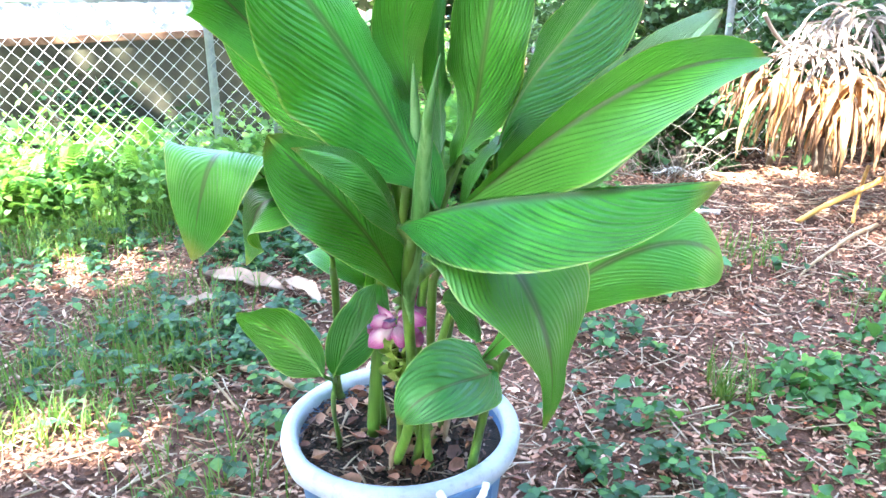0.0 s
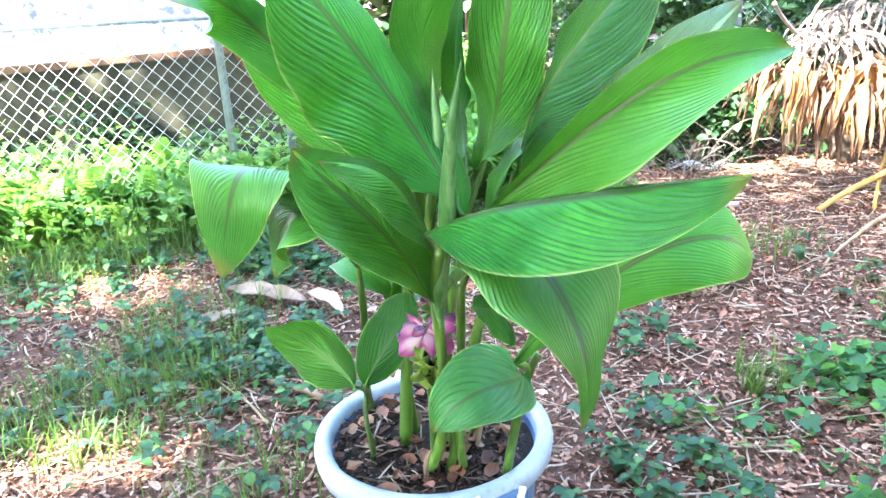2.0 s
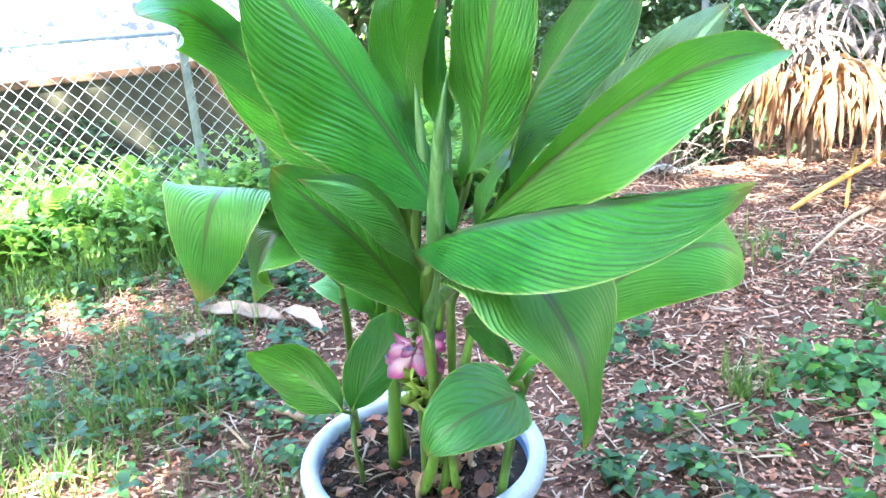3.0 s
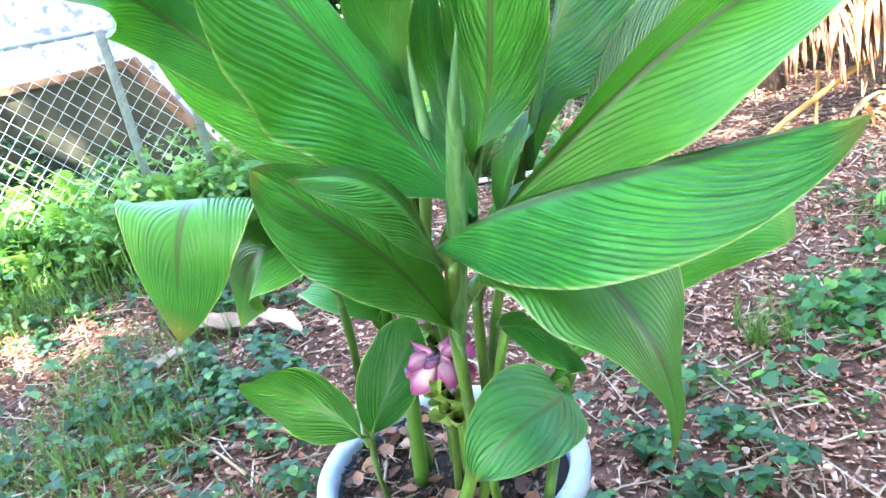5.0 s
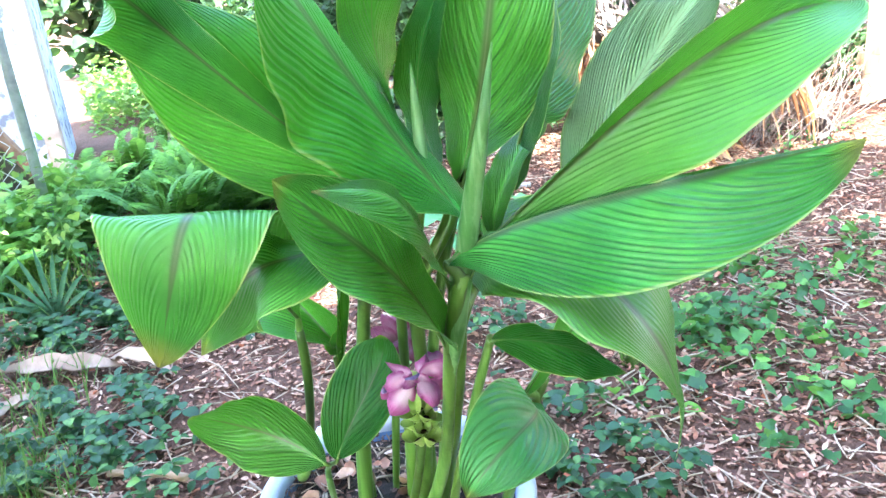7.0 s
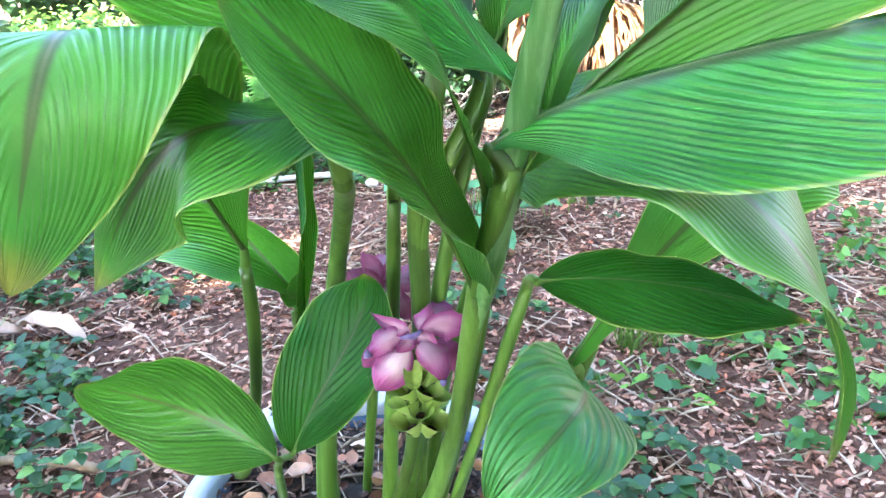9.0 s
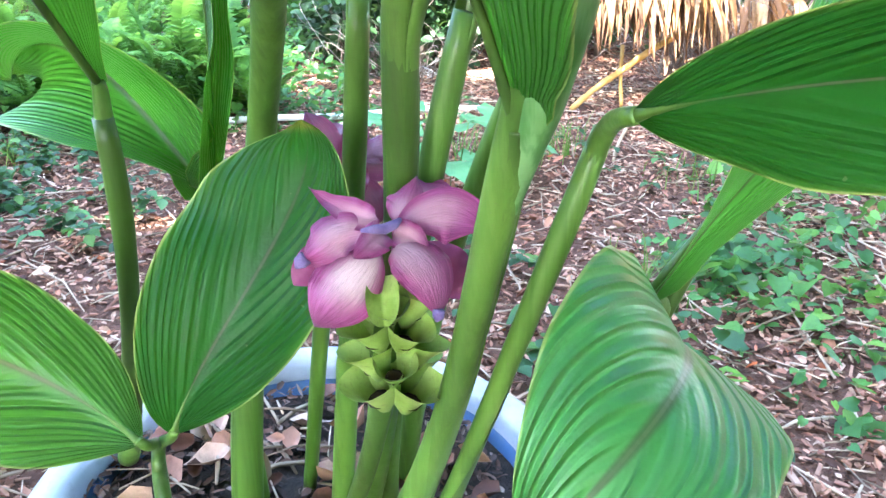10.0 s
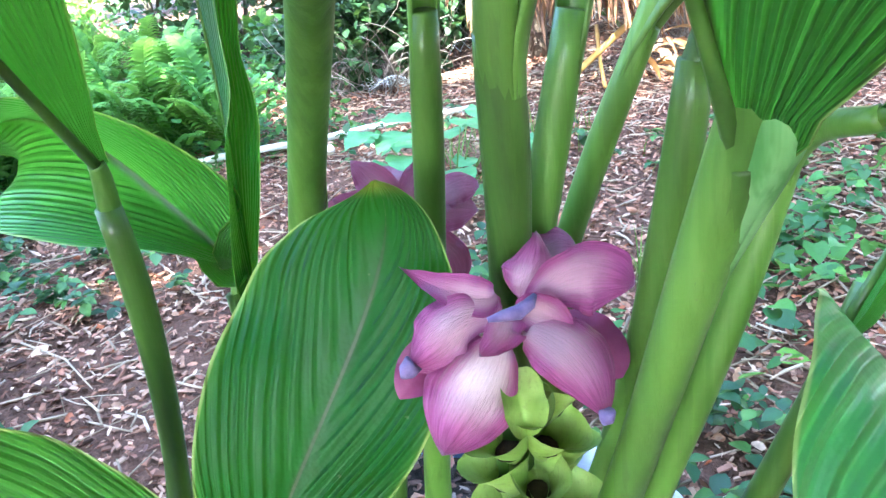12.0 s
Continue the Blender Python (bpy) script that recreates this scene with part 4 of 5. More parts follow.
leaf(((0.196, -0.265, 0.733), (0.397, -0.285, 0.985), (0.595, -0.29, 1.042), (0.701, -0.134, 0.873)), (-0.42, 0.76), (0.087, 0.093), (0.23, 0.11), -0.28, 0.60, "s9", leaf_bright)  # back right
leaf(((0.165, -0.258, 1.006), (0.148, -0.275, 1.119), (0.23, -0.278, 1.15), (0.271, -0.192, 1.207)), (1.14, 0.99), (0.043, 0.040), (0.08, 0.45), -0.04, 0.45, "s7b", leaf_green_rib)  # inner right
leaf(((-0.048, 0.040, 0.70), (-0.036, 0.050, 0.80), (-0.030, 0.055, 0.92), (-0.042, 0.050, 1.06)), (0.5, -0.6), (0.034, 0.030), (1.25, 1.2), 0.45, 0.42, "s11", leaf_deep_shaded)  # curled upright

for key in STEM_TOP:
    build_stem(key)


def spear(points, r):
    """A young leaf still rolled up, with its free edge winding round it."""
    u = np.linspace(0, 1, 40)
    idx = np.linspace(0, 1, len(points))
    pts = np.stack([np.interp(u, idx, np.array(points)[:, k]) for k in range(3)], -1)
    rad = r * (0.55 + 0.75 * np.sin(np.pi * np.clip(u * 0.8 + 0.1, 0, 1))) * (1 - u ** 5) * (0.35 + 0.65 * np.clip(u / 0.25, 0, 1)) + 0.0012
    verts, uv, faces = [], [], []
    turns, m = 1.35, 22
    for i, (p, rr) in enumerate(zip(pts, rad)):
        for j in range(m):
            s = j / (m - 1)
            a = -2.2 + turns * 2 * math.pi * s + 0.9 * u[i]
            q = rr * (0.72 + 0.34 * s)
            verts.append((p[0] + q * math.cos(a), p[1] + q * math.sin(a), p[2] + 0.01 * s * (1 - u[i])))
            uv.append((u[i], s))
    for i in range(len(pts) - 1):
        for j in range(m - 1):
            faces.append((i * m + j, i * m + j + 1, (i + 1) * m + j + 1, (i + 1) * m + j))
    return verts, faces, uv


part("rolled_leaf", mesh_of("rolled_leaf", *spear([(0.058, -0.300, 0.82), (0.057, -0.326, 0.88), (0.064, -0.338, 0.96), (0.080, -0.352, 1.06), (0.088, -0.376, 1.15), (0.098, -0.402, 1.245), (0.118, -0.398, 1.335)], 0.0118)), spear_m, plant, "pale green young leaf still rolled into a spear")
part("rolled_leaf", mesh_of("rolled_leaf", *spear([(0.07, -0.22, 1.10), (0.07, -0.22, 1.18), (0.068, -0.22, 1.30)], 0.007)), spear_m, plant, "pale green young leaf still rolled into a spear")


# ---- flower spikes ----
def pouch(parent, at, out, size):
    """A green pocket bract: a cup open at the top, with a flared, pointed lip."""
    out = np.array((out[0], out[1], 0.0))
    out /= np.linalg.norm(out)
    side = np.array((-out[1], out[0], 0.0))
    verts, faces = [], []
    rows, cols = 8, 18
    for i in range(rows):
        t = i / (rows - 1)
        r = size * (0.25 + 0.75 * math.sin(min(1.0, t * 1.25) * math.pi / 2) + 0.25 * max(0, t - 0.7) / 0.3)
        for j in range(cols):
            a = 2 * math.pi * j / cols
            lip = 0.45 * size * max(0, t - 0.55) * (1 + math.cos(a)) + 0.12 * size * t * math.sin(3 * a + at[0] * 900) - 0.30 * size * max(0, t - 0.8) * math.cos(2 * a)
            p = np.array(at) + out * (r * math.cos(a) + size * 0.55 * t + lip) + side * r * 0.92 * math.sin(a) + np.array((0, 0, size * 2.3 * t - 0.35 * size * t * t * (1 + math.cos(a))))
            verts.append(p)
    for i in range(rows - 1):
        for j in range(cols):
            k = (j + 1) % cols
            faces.append((i * cols + j, i * cols + k, (i + 1) * cols + k, (i + 1) * cols + j))
    faces.append(tuple(range(cols))[::-1])
    part("green_bract", mesh_of("green_bract", verts, faces), cup_m, parent, "cupped yellow-green lower bract")
    # dark plug set low in the cup to stand for its shaded hollow
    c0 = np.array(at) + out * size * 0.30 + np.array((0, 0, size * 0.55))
    part("withered_flower_or_plug", mesh_of("withered_flower_or_plug", *tube([c0, c0 + np.array((0, 0, size * 0.12)), c0 + out * size * 0.1 + np.array((0, 0, size * 0.2))], [size * 0.52, size * 0.50, size * 0.2], 9)), hollow_m, parent, "dark plug for the shaded hollow of the cup")


def spike(axis, label, turn):
    """A flower spike: a stalk with rows of green pockets below its crown."""
    foot, low, top = [np.array(p) for p in axis]
    u = np.linspace(0, 1, 14)
    pts = bezier([foot, foot + (low - foot) * 0.5, low - (top - low) * 0.5, top], u)
    st = part("flower_spike", mesh_of("flower_spike", *tube(pts, np.interp(u, [0, 0.6, 0.8, 1], [0.0075, 0.0085, 0.013, 0.006]), 10)), stem_m, plant, label)
    for row in range(4):
        for k in range(4):
            a = turn + k * 1.571 + row * 0.79 + rng.normal(0, 0.12)
            z = low[2] + (row - 0.7) * 0.022 + rng.normal(0, 0.0025)
            c = low + (top - low) * ((z - low[2]) / (top[2] - low[2]))
            o = np.array((math.cos(a), math.sin(a)))
            pouch(st, (c[0] + 0.010 * o[0], c[1] + 0.010 * o[1], z - 0.006), o, 0.0142 * (1 - 0.04 * row) * rng.uniform(0.85, 1.18))
    return st


front = spike(((0.015, -0.07, SOIL), (0.028, -0.207, 0.676), (0.024, -0.205, 0.785)), "upright flower spike with green cups below pink bracts", 0.4)
def petal(parent, path, roll, width, fold, peak, material, cup=0.10, name="bract"):
    part(name, mesh_of(name, *blade(path, roll, width, fold, 0.0, peak, FACE, 26, 8, 0.0020, len(bpy.data.objects), cup)), material, parent)


FACE = np.array((-0.32, -0.86, 0.40)) / np.linalg.norm((-0.32, -0.86, 0.40))
# the open crown of bracts, lower left round to lower right, then the ones behind
petal(front, ((0.0176, -0.2081, 0.7805), (0.002, -0.228, 0.7745), (-0.0226, -0.2346, 0.7590), (-0.0328, -0.2291, 0.7419)), (-0.01, -0.02), (0.0225, 0.0235), (-0.10, -0.15), 0.52, heart_m, -0.45)
petal(front, ((0.0205, -0.2072, 0.7832), (-0.0078, -0.2085, 0.8040), (-0.0198, -0.2167, 0.7841), (-0.0320, -0.2010, 0.7743)), (-0.18, -0.24), (0.0190, 0.0175), (-0.55, 0.05), 0.51, petal_m, -0.40)
petal(front, ((0.019, -0.2021, 0.7973), (0.012, -0.2105, 0.7960), (-0.0073, -0.1901, 0.8026), (-0.0169, -0.1737, 0.8130)), (0.25, -0.35), (0.0105, 0.0110), (0.55, 0.35), 0.38, petal_m, 0.10)
petal(front, ((0.0327, -0.2043, 0.7903), (0.0300, -0.2109, 0.8000), (0.0400, -0.2120, 0.8080), (0.0498, -0.1958, 0.8192)), (-0.04, 0.04), (0.0140, 0.0175), (-0.25, -0.25), 0.46, petal_m, -0.40)
petal(front, ((0.0270, -0.2096, 0.7851), (0.0450, -0.2180, 0.8130), (0.0700, -0.2300, 0.8090), (0.0860, -0.2260, 0.7880)), (-0.55, 0.35), (0.0150, 0.0240), (0.45, -0.10), 0.50, petal_m, -0.15)
petal(front, ((0.0235, -0.2163, 0.7805), (0.0230, -0.2320, 0.7890), (0.0345, -0.2570, 0.7790), (0.0351, -0.2630, 0.7510)), (0.30, -0.20), (0.0215, 0.0165), (-0.30, 0.40), 0.48, petal_m, -0.45)
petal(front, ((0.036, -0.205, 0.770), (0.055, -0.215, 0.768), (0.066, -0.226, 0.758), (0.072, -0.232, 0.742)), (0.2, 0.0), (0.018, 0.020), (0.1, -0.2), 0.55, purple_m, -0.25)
petal(front, ((0.040, -0.190, 0.782), (0.058, -0.185, 0.796), (0.074, -0.180, 0.800), (0.088, -0.178, 0.792)), (0.1, -0.2), (0.017, 0.018), (-0.2, 0.2), 0.48, petal_m, -0.2)
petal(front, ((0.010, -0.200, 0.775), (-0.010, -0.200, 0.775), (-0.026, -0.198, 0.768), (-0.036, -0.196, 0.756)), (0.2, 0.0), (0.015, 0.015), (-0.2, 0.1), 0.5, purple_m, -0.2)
petal(front, ((0.020, -0.206, 0.788), (0.014, -0.216, 0.790), (0.004, -0.222, 0.786), (-0.004, -0.222, 0.780)), (0.3, 0.1), (0.012, 0.012), (0.5, 0.5), 0.45, petal_m, 0.2)
petal(front, ((0.028, -0.206, 0.788), (0.033, -0.218, 0.791), (0.038, -0.227, 0.786), (0.042, -0.230, 0.778)), (-0.3, -0.1), (0.012, 0.012), (0.5, 0.5), 0.45, petal_m, 0.2)
petal(front, ((0.018, -0.212, 0.758), (0.014, -0.226, 0.758), (0.010, -0.233, 0.748), (0.012, -0.232, 0.734)), (0.0, 0.0), (0.012, 0.012), (0.5, 0.5), 0.52, cup_m, 0.5, "pale_bract")
# blue-grey withered flower tips between the bracts
withered_m = simple("withered_flower_or_plug", (0.09, 0.06, 0.17), (0.20, 0.14, 0.28), 60, 0.6).m
part("withered_flower_or_plug", mesh_of("withered_flower_or_plug", *tube([(0.000, -0.226, 0.7995), (0.007, -0.229, 0.8005), (0.014, -0.230, 0.800), (0.021, -0.229, 0.8015), (0.026, -0.226, 0.803)], [0.0012, 0.0028, 0.0036, 0.0030, 0.0014], 9)), withered_m, front, "withered blue-violet flower")
part("withered_tip", mesh_of("withered_tip", *tube([(-0.029, -0.2035, 0.7775), (-0.0325, -0.2025, 0.7740), (-0.0345, -0.2000, 0.7700)], [0.0050, 0.0046, 0.0012], 9)), withered_m, front, "shrivelled blue-grey bract tip")
part("withered_tip", mesh_of("withered_tip", *tube([(0.0352, -0.2640, 0.7560), (0.0350, -0.2640, 0.7520), (0.0348, -0.2620, 0.7480)], [0.0040, 0.0036, 0.0010], 9)), withered_m, front, "shrivelled blue-grey bract tip")

rear = spike(((0.02, 0.03, SOIL), (0.036, -0.025, 0.69), (0.046, -0.032, 0.775)), "upright flower spike with dark pink bracts among the stems", 1.1)
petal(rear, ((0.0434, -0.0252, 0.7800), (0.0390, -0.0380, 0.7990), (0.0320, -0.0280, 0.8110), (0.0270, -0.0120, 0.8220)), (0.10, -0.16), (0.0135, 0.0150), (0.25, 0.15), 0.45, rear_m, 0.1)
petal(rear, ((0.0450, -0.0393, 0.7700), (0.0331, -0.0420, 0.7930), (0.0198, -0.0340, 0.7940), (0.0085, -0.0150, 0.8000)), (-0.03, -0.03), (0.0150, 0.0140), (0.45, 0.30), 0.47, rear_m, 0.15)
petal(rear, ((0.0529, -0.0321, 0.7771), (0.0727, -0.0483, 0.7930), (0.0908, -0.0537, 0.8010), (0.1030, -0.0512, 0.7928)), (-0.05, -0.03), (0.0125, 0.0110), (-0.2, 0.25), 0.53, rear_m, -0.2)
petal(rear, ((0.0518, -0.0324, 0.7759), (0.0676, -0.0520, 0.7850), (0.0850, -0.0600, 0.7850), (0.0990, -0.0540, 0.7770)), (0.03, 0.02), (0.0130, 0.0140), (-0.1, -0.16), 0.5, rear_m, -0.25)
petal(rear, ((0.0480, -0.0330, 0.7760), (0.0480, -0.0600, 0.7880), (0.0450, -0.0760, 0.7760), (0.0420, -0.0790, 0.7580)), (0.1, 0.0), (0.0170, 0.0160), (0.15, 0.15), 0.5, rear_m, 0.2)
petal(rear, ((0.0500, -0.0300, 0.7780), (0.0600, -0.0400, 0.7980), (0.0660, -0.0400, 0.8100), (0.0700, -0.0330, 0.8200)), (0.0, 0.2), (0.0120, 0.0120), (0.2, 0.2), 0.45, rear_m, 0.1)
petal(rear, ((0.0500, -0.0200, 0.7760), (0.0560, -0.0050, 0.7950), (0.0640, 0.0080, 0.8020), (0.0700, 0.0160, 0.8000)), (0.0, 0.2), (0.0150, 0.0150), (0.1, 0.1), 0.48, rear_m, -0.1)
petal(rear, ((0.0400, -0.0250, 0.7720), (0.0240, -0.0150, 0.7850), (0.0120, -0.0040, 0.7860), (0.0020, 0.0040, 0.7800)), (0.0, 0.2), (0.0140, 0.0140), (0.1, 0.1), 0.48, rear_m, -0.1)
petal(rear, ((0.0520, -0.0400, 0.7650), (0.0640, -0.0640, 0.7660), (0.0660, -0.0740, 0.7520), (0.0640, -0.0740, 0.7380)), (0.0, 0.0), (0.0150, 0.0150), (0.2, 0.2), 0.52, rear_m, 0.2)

# dry sheath stubs round the stem feet
for x, y, l, lean in ((-0.002, -0.150, 0.085, 0.02), (0.028, -0.135, 0.06, -0.02), (0.075, -0.10, 0.09, 0.03), (0.12, -0.05, 0.11, 0.02), (-0.02, 0.05, 0.07, -0.01)):
    v, f, w = blade([(x, y, SOIL), (x, y - 0.004, SOIL + l * 0.4), (x + lean * 0.5, y - 0.006, SOIL + l * 0.8), (x + lean, y - 0.004, SOIL + l)], width=(0.010, 0.010), fold=(-0.7, -0.7), nu=14, nv=3, wavy=0.001)
    part("dry_sheath", mesh_of("dry_sheath", v, f, w), husk_m, plant, "dry brown leaf sheath at the foot")

# ---- fence ----
FENCE = [(-7.0, 3.15), (-4.2, 3.22), (-1.33, 3.28), (-0.95, 3.30)]
FENCE_RIGHT = [(2.3, 4.5), (4.6, 4.9), (7.0, 5.3)]
fence = empty("chain_link_fence", (-1.45, 3.57, 0), "galvanised chain-link fence overgrown with ferns", "fence")
for x, y in FENCE + FENCE_RIGHT:
    z = np.array((0.0, 1.27, 1.275, 1.30, 1.315, 1.318))
    part("post", mesh_of("post", *tube([(x, y, h) for h in z], [0.027, 0.027, 0.031, 0.031, 0.02, 0.004], 14)), galv, fence, "round grey steel fence post")
for (x0, y0), (x1, y1) in list(zip(FENCE, FENCE[1:])) + list(zip(FENCE_RIGHT, FENCE_RIGHT[1:])):
    part("top_rail", mesh_of("top_rail", *tube([(x0, y0 + 0.0, 1.295), ((x0 + x1) / 2, (y0 + y1) / 2, 1.29), (x1, y1, 1.295)], 0.019, 12)), galv, fence)
    d = math.hypot(x1 - x0, y1 - y0)
    ex, ey = (x1 - x0) / d, (y1 - y0) / d
    n, step = int(d / 0.098), 0.049
    verts, faces = [], []
    rows = 26
    for i in range(2 * n):
        for flip in (i % 2,):
            pts = []
            for j in range(rows + 1):
                s = (i + (1.0 if (j + flip) % 2 else 0.0)) * 0.049
                off = 0.0022 if j % 2 else -0.0022
                sag = 0.01 * math.sin(s * 3.1)
                pts.append((x0 + ex * s - ey * (off - 0.03), y0 + ey * s + ex * (off - 0.03), 0.03 + j * 0.0482 + sag * 0.3))
            k = len(verts)
            v, f = tube(pts, 0.0030, 4, cap=False)
            verts.extend(v)
            faces.extend(tuple(q + k for q in g) for g in f)
    tagged(part("wire_mesh", mesh_of("wire_mesh", verts, faces), wire_m, fence), kind="stuff")


def box(x0, x1, y0, y1, z0, z1):
    v = [(x, y, z) for x in (x0, x1) for y in (y0, y1) for z in (z0, z1)]
    return v, [(0, 1, 3, 2), (4, 6, 7, 5), (0, 4, 5, 1), (2, 3, 7, 6), (0, 2, 6, 4), (1, 5, 7, 3)]


def slab(name, pieces, material, parent=None, label="", category="", kind="", bevel=0.006):
    bm = bmesh.new()
    for p in pieces:
        vs = [bm.verts.new(q) for q in p[0]]
        for g in p[1]:
            bm.faces.new([vs[i] for i in g])
    bmesh.ops.recalc_face_normals(bm, faces=bm.faces)
    bmesh.ops.bevel(bm, geom=list(bm.edges), offset=bevel, segments=2, affect="EDGES")
    me = bpy.data.meshes.new(name)
    bm.to_mesh(me)
    bm.free()
    if parent:
        return part(name, me, material, parent, label)
    return thing(name, me, material, label, category, kind=kind)


# the white outbuilding behind the fence
shed = empty("white_outbuilding", (-4, 6, 0), "white-painted outbuilding wall in dappled sun", "building")
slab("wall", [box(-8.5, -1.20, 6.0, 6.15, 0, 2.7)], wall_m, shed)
slab("corner_board", [box(-1.21, -1.08, 5.96, 6.16, 0, 2.7)], simple("corner_board", (0.42, 0.34, 0.26), (0.56, 0.47, 0.38), 8, 0.8).m, shed, "beige wooden corner board")
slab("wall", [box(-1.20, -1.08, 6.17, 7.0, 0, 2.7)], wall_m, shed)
slab("roof", [box(-8.7, -1.0, 5.8, 7.1, 2.71, 2.82)], rust_m, shed)

# the weathered panel that leans behind the mesh
panel = empty("leaning_panel", (-2.6, 4.25, 0), "weathered olive panel with a rusty edge behind the fence", "panel")


def prism(outline, y0, y1):
    n = len(outline)
    v = [(x, y0, z) for x, z in outline] + [(x, y1, z) for x, z in outline]
    return v, [tuple(range(n)), tuple(range(n, 2 * n))[::-1]] + [(i, i + n, (i + 1) % n + n, (i + 1) % n) for i in range(n)]


slab("sheet", [prism([(-5.6, 0.0), (-0.92, 0.0), (-1.50, 1.0), (-3.3, 0.93), (-5.6, 0.85)], 4.22, 4.28)], panel_m, panel)
slab("edging", [prism([(-5.6, 0.85), (-3.3, 0.93), (-1.50, 1.0), (-1.50, 1.05), (-3.3, 0.985), (-5.6, 0.90)], 4.19, 4.31)], rust_m, panel, "rusty brown edge strip")
slab("edging", [prism([(-0.92, 0.0), (-0.86, 0.0), (-1.44, 1.05), (-1.497, 1.05), (-1.497, 1.0)], 4.19, 4.31)], rust_m, panel, "rusty brown edge strip")


# ---- ferns along the fence ----
def frond_mesh(name, length, arch, pairs=24):
    verts, faces = [], []
    u = np.linspace(0, 1, 16)
    path = np.stack([np.zeros(16), length * (0.75 * u - 0.10 * u * u), length * (arch * np.sin(u * 2.1) * 0.55)], -1)
    v, f = tube(path, 0.0028 * (1.05 - u), 5)
    verts.extend(v)
    faces.extend(f)
    for i in range(pairs):
        t = 0.10 + 0.89 * i / (pairs - 1)
        c = np.array([np.interp(t, u, path[:, k]) for k in range(3)])
        l = length * 0.115 * math.sin(math.pi * min(1, 0.12 + t * 0.95)) ** 0.6 + 0.004
        for sgn in (-1, 1):
            k = len(verts)
            w = l * 0.19
            verts.extend([c + np.array((0, -w, 0)), c + np.array((sgn * l * 0.55, -w * 0.4 + l * 0.1, 0.12 * l)), c + np.array((sgn * l, l * 0.24, -0.08 * l)), c + np.array((sgn * l * 0.5, w + l * 0.16, 0.08 * l)), c + np.array((0, w, 0))])
            faces.extend([(k, k + 1, k + 3, k + 4), (k + 1, k + 2, k + 3)] if sgn > 0 else [(k + 4, k + 3, k + 1, k), (k + 3, k + 2, k + 1)])
    return mesh_of(name, verts, faces)


FRONDS = [frond_mesh("frond", l, a) for l, a in ((0.66, 0.75), (0.58, 0.45), (0.50, 0.95))]
for fm in FRONDS:
    fm.materials.append(fern_m)


def fern(x, y, scale, count):
    ob = empty("fern", (x, y, float(lie(x, y))), "bright green sword fern arching beside the fence", "fern", "ferns along the fence")
    for i in range(count):
        fr = new("frond", FRONDS[int(rng.integers(3))])
        fr.parent = ob
        a = 2 * math.pi * i / count + rng.normal(0, 0.3)
        s = scale * rng.uniform(0.7, 1.1)
        fr.matrix_basis = Matrix.Rotation(a, 4, "Z") @ Matrix.Rotation(rng.uniform(-0.05, 0.95), 4, "X") @ Matrix.Diagonal((s, s, s, 1))
    return ob


for x0, x1, y0, y1, count in ((-3.6, -0.85, 2.72, 3.5, 66), (-1.0, 0.75, 3.3, 3.7, 22), (-1.0, 0.9, 3.8, 5.2, 30), (-0.3, 1.7, 4.6, 6.2, 18)):
    for i in range(count):
        fern(rng.uniform(x0, x1), rng.uniform(y0, y1), rng.uniform(0.75, 1.30), int(rng.integers(7, 11)))


# creepers, grass and young shoots crowding the fence between the ferns
n = 3000
x, y = rng.uniform(-3.9, -0.75, n), rng.uniform(2.45, 3.75, n)
hgt = np.clip(rng.normal(0.16 + 0.16 * np.sin(2.3 * x + 1.0) ** 2 + 0.10 * (y - 2.4), 0.12, n), 0.01, 0.75)
s = rng.uniform(0.022, 0.060, n)
v, f = scatter(*HEART, np.stack([x, y, lie(x, y) + hgt], -1), rng.uniform(0, 6.28, n), rng.normal(-0.2, 0.6, n), rng.normal(0, 0.5, n), np.stack([s * rng.uniform(0.5, 1.0, n), s, s], -1))
thing("creeper", mesh_of("creeper", v, f), creeper_m, "sunlit yellow-green creeper tangled along the fence", "creeper", kind="stuff")
n = 1300
x, y = rng.uniform(-3.9, -0.8, n), 2.3 + 1.3 * rng.random(n) ** 0.6
l = rng.uniform(0.15, 0.48, n)
v, f = scatter(*BLADE, np.stack([x, y, lie(x, y)], -1), rng.uniform(0, 6.28, n), rng.uniform(0.8, 1.5, n), rng.normal(0, 0.1, n), np.stack([rng.uniform(0.004, 0.010, n), l, l], -1))
thing("tall_grass", mesh_of("tall_grass", v, f), creeper_m, "tall bright grass blades growing by the fence", "grass", kind="stuff")

# sunlit growth beyond the corner of the outbuilding
n = 2600
x, y = rng.uniform(-1.0, 0.7, n), rng.uniform(7.4, 9.8, n)
hgt = np.clip(rng.normal(0.25, 0.20, n), 0.01, 0.9)
s = rng.uniform(0.04, 0.10, n)
v, f = scatter(*HEART, np.stack([x, y, hgt], -1), rng.uniform(0, 6.28, n), rng.normal(-0.2, 0.5, n), rng.normal(0, 0.4, n), np.stack([s * rng.uniform(0.5, 1.0, n), s, s], -1))
thing("undergrowth", mesh_of("undergrowth", v, f), creeper_m, "sunlit pale green undergrowth beyond the outbuilding", "undergrowth", kind="stuff")

# low growth between the mulch and the far ferns
n = 2200
x, y = rng.uniform(-1.0, 1.3, n), rng.uniform(3.0, 5.0, n)
hgt = np.clip(rng.normal(0.05 + 0.09 * (y - 3.0), 0.05, n), 0.01, 0.4)
s = rng.uniform(0.025, 0.065, n)
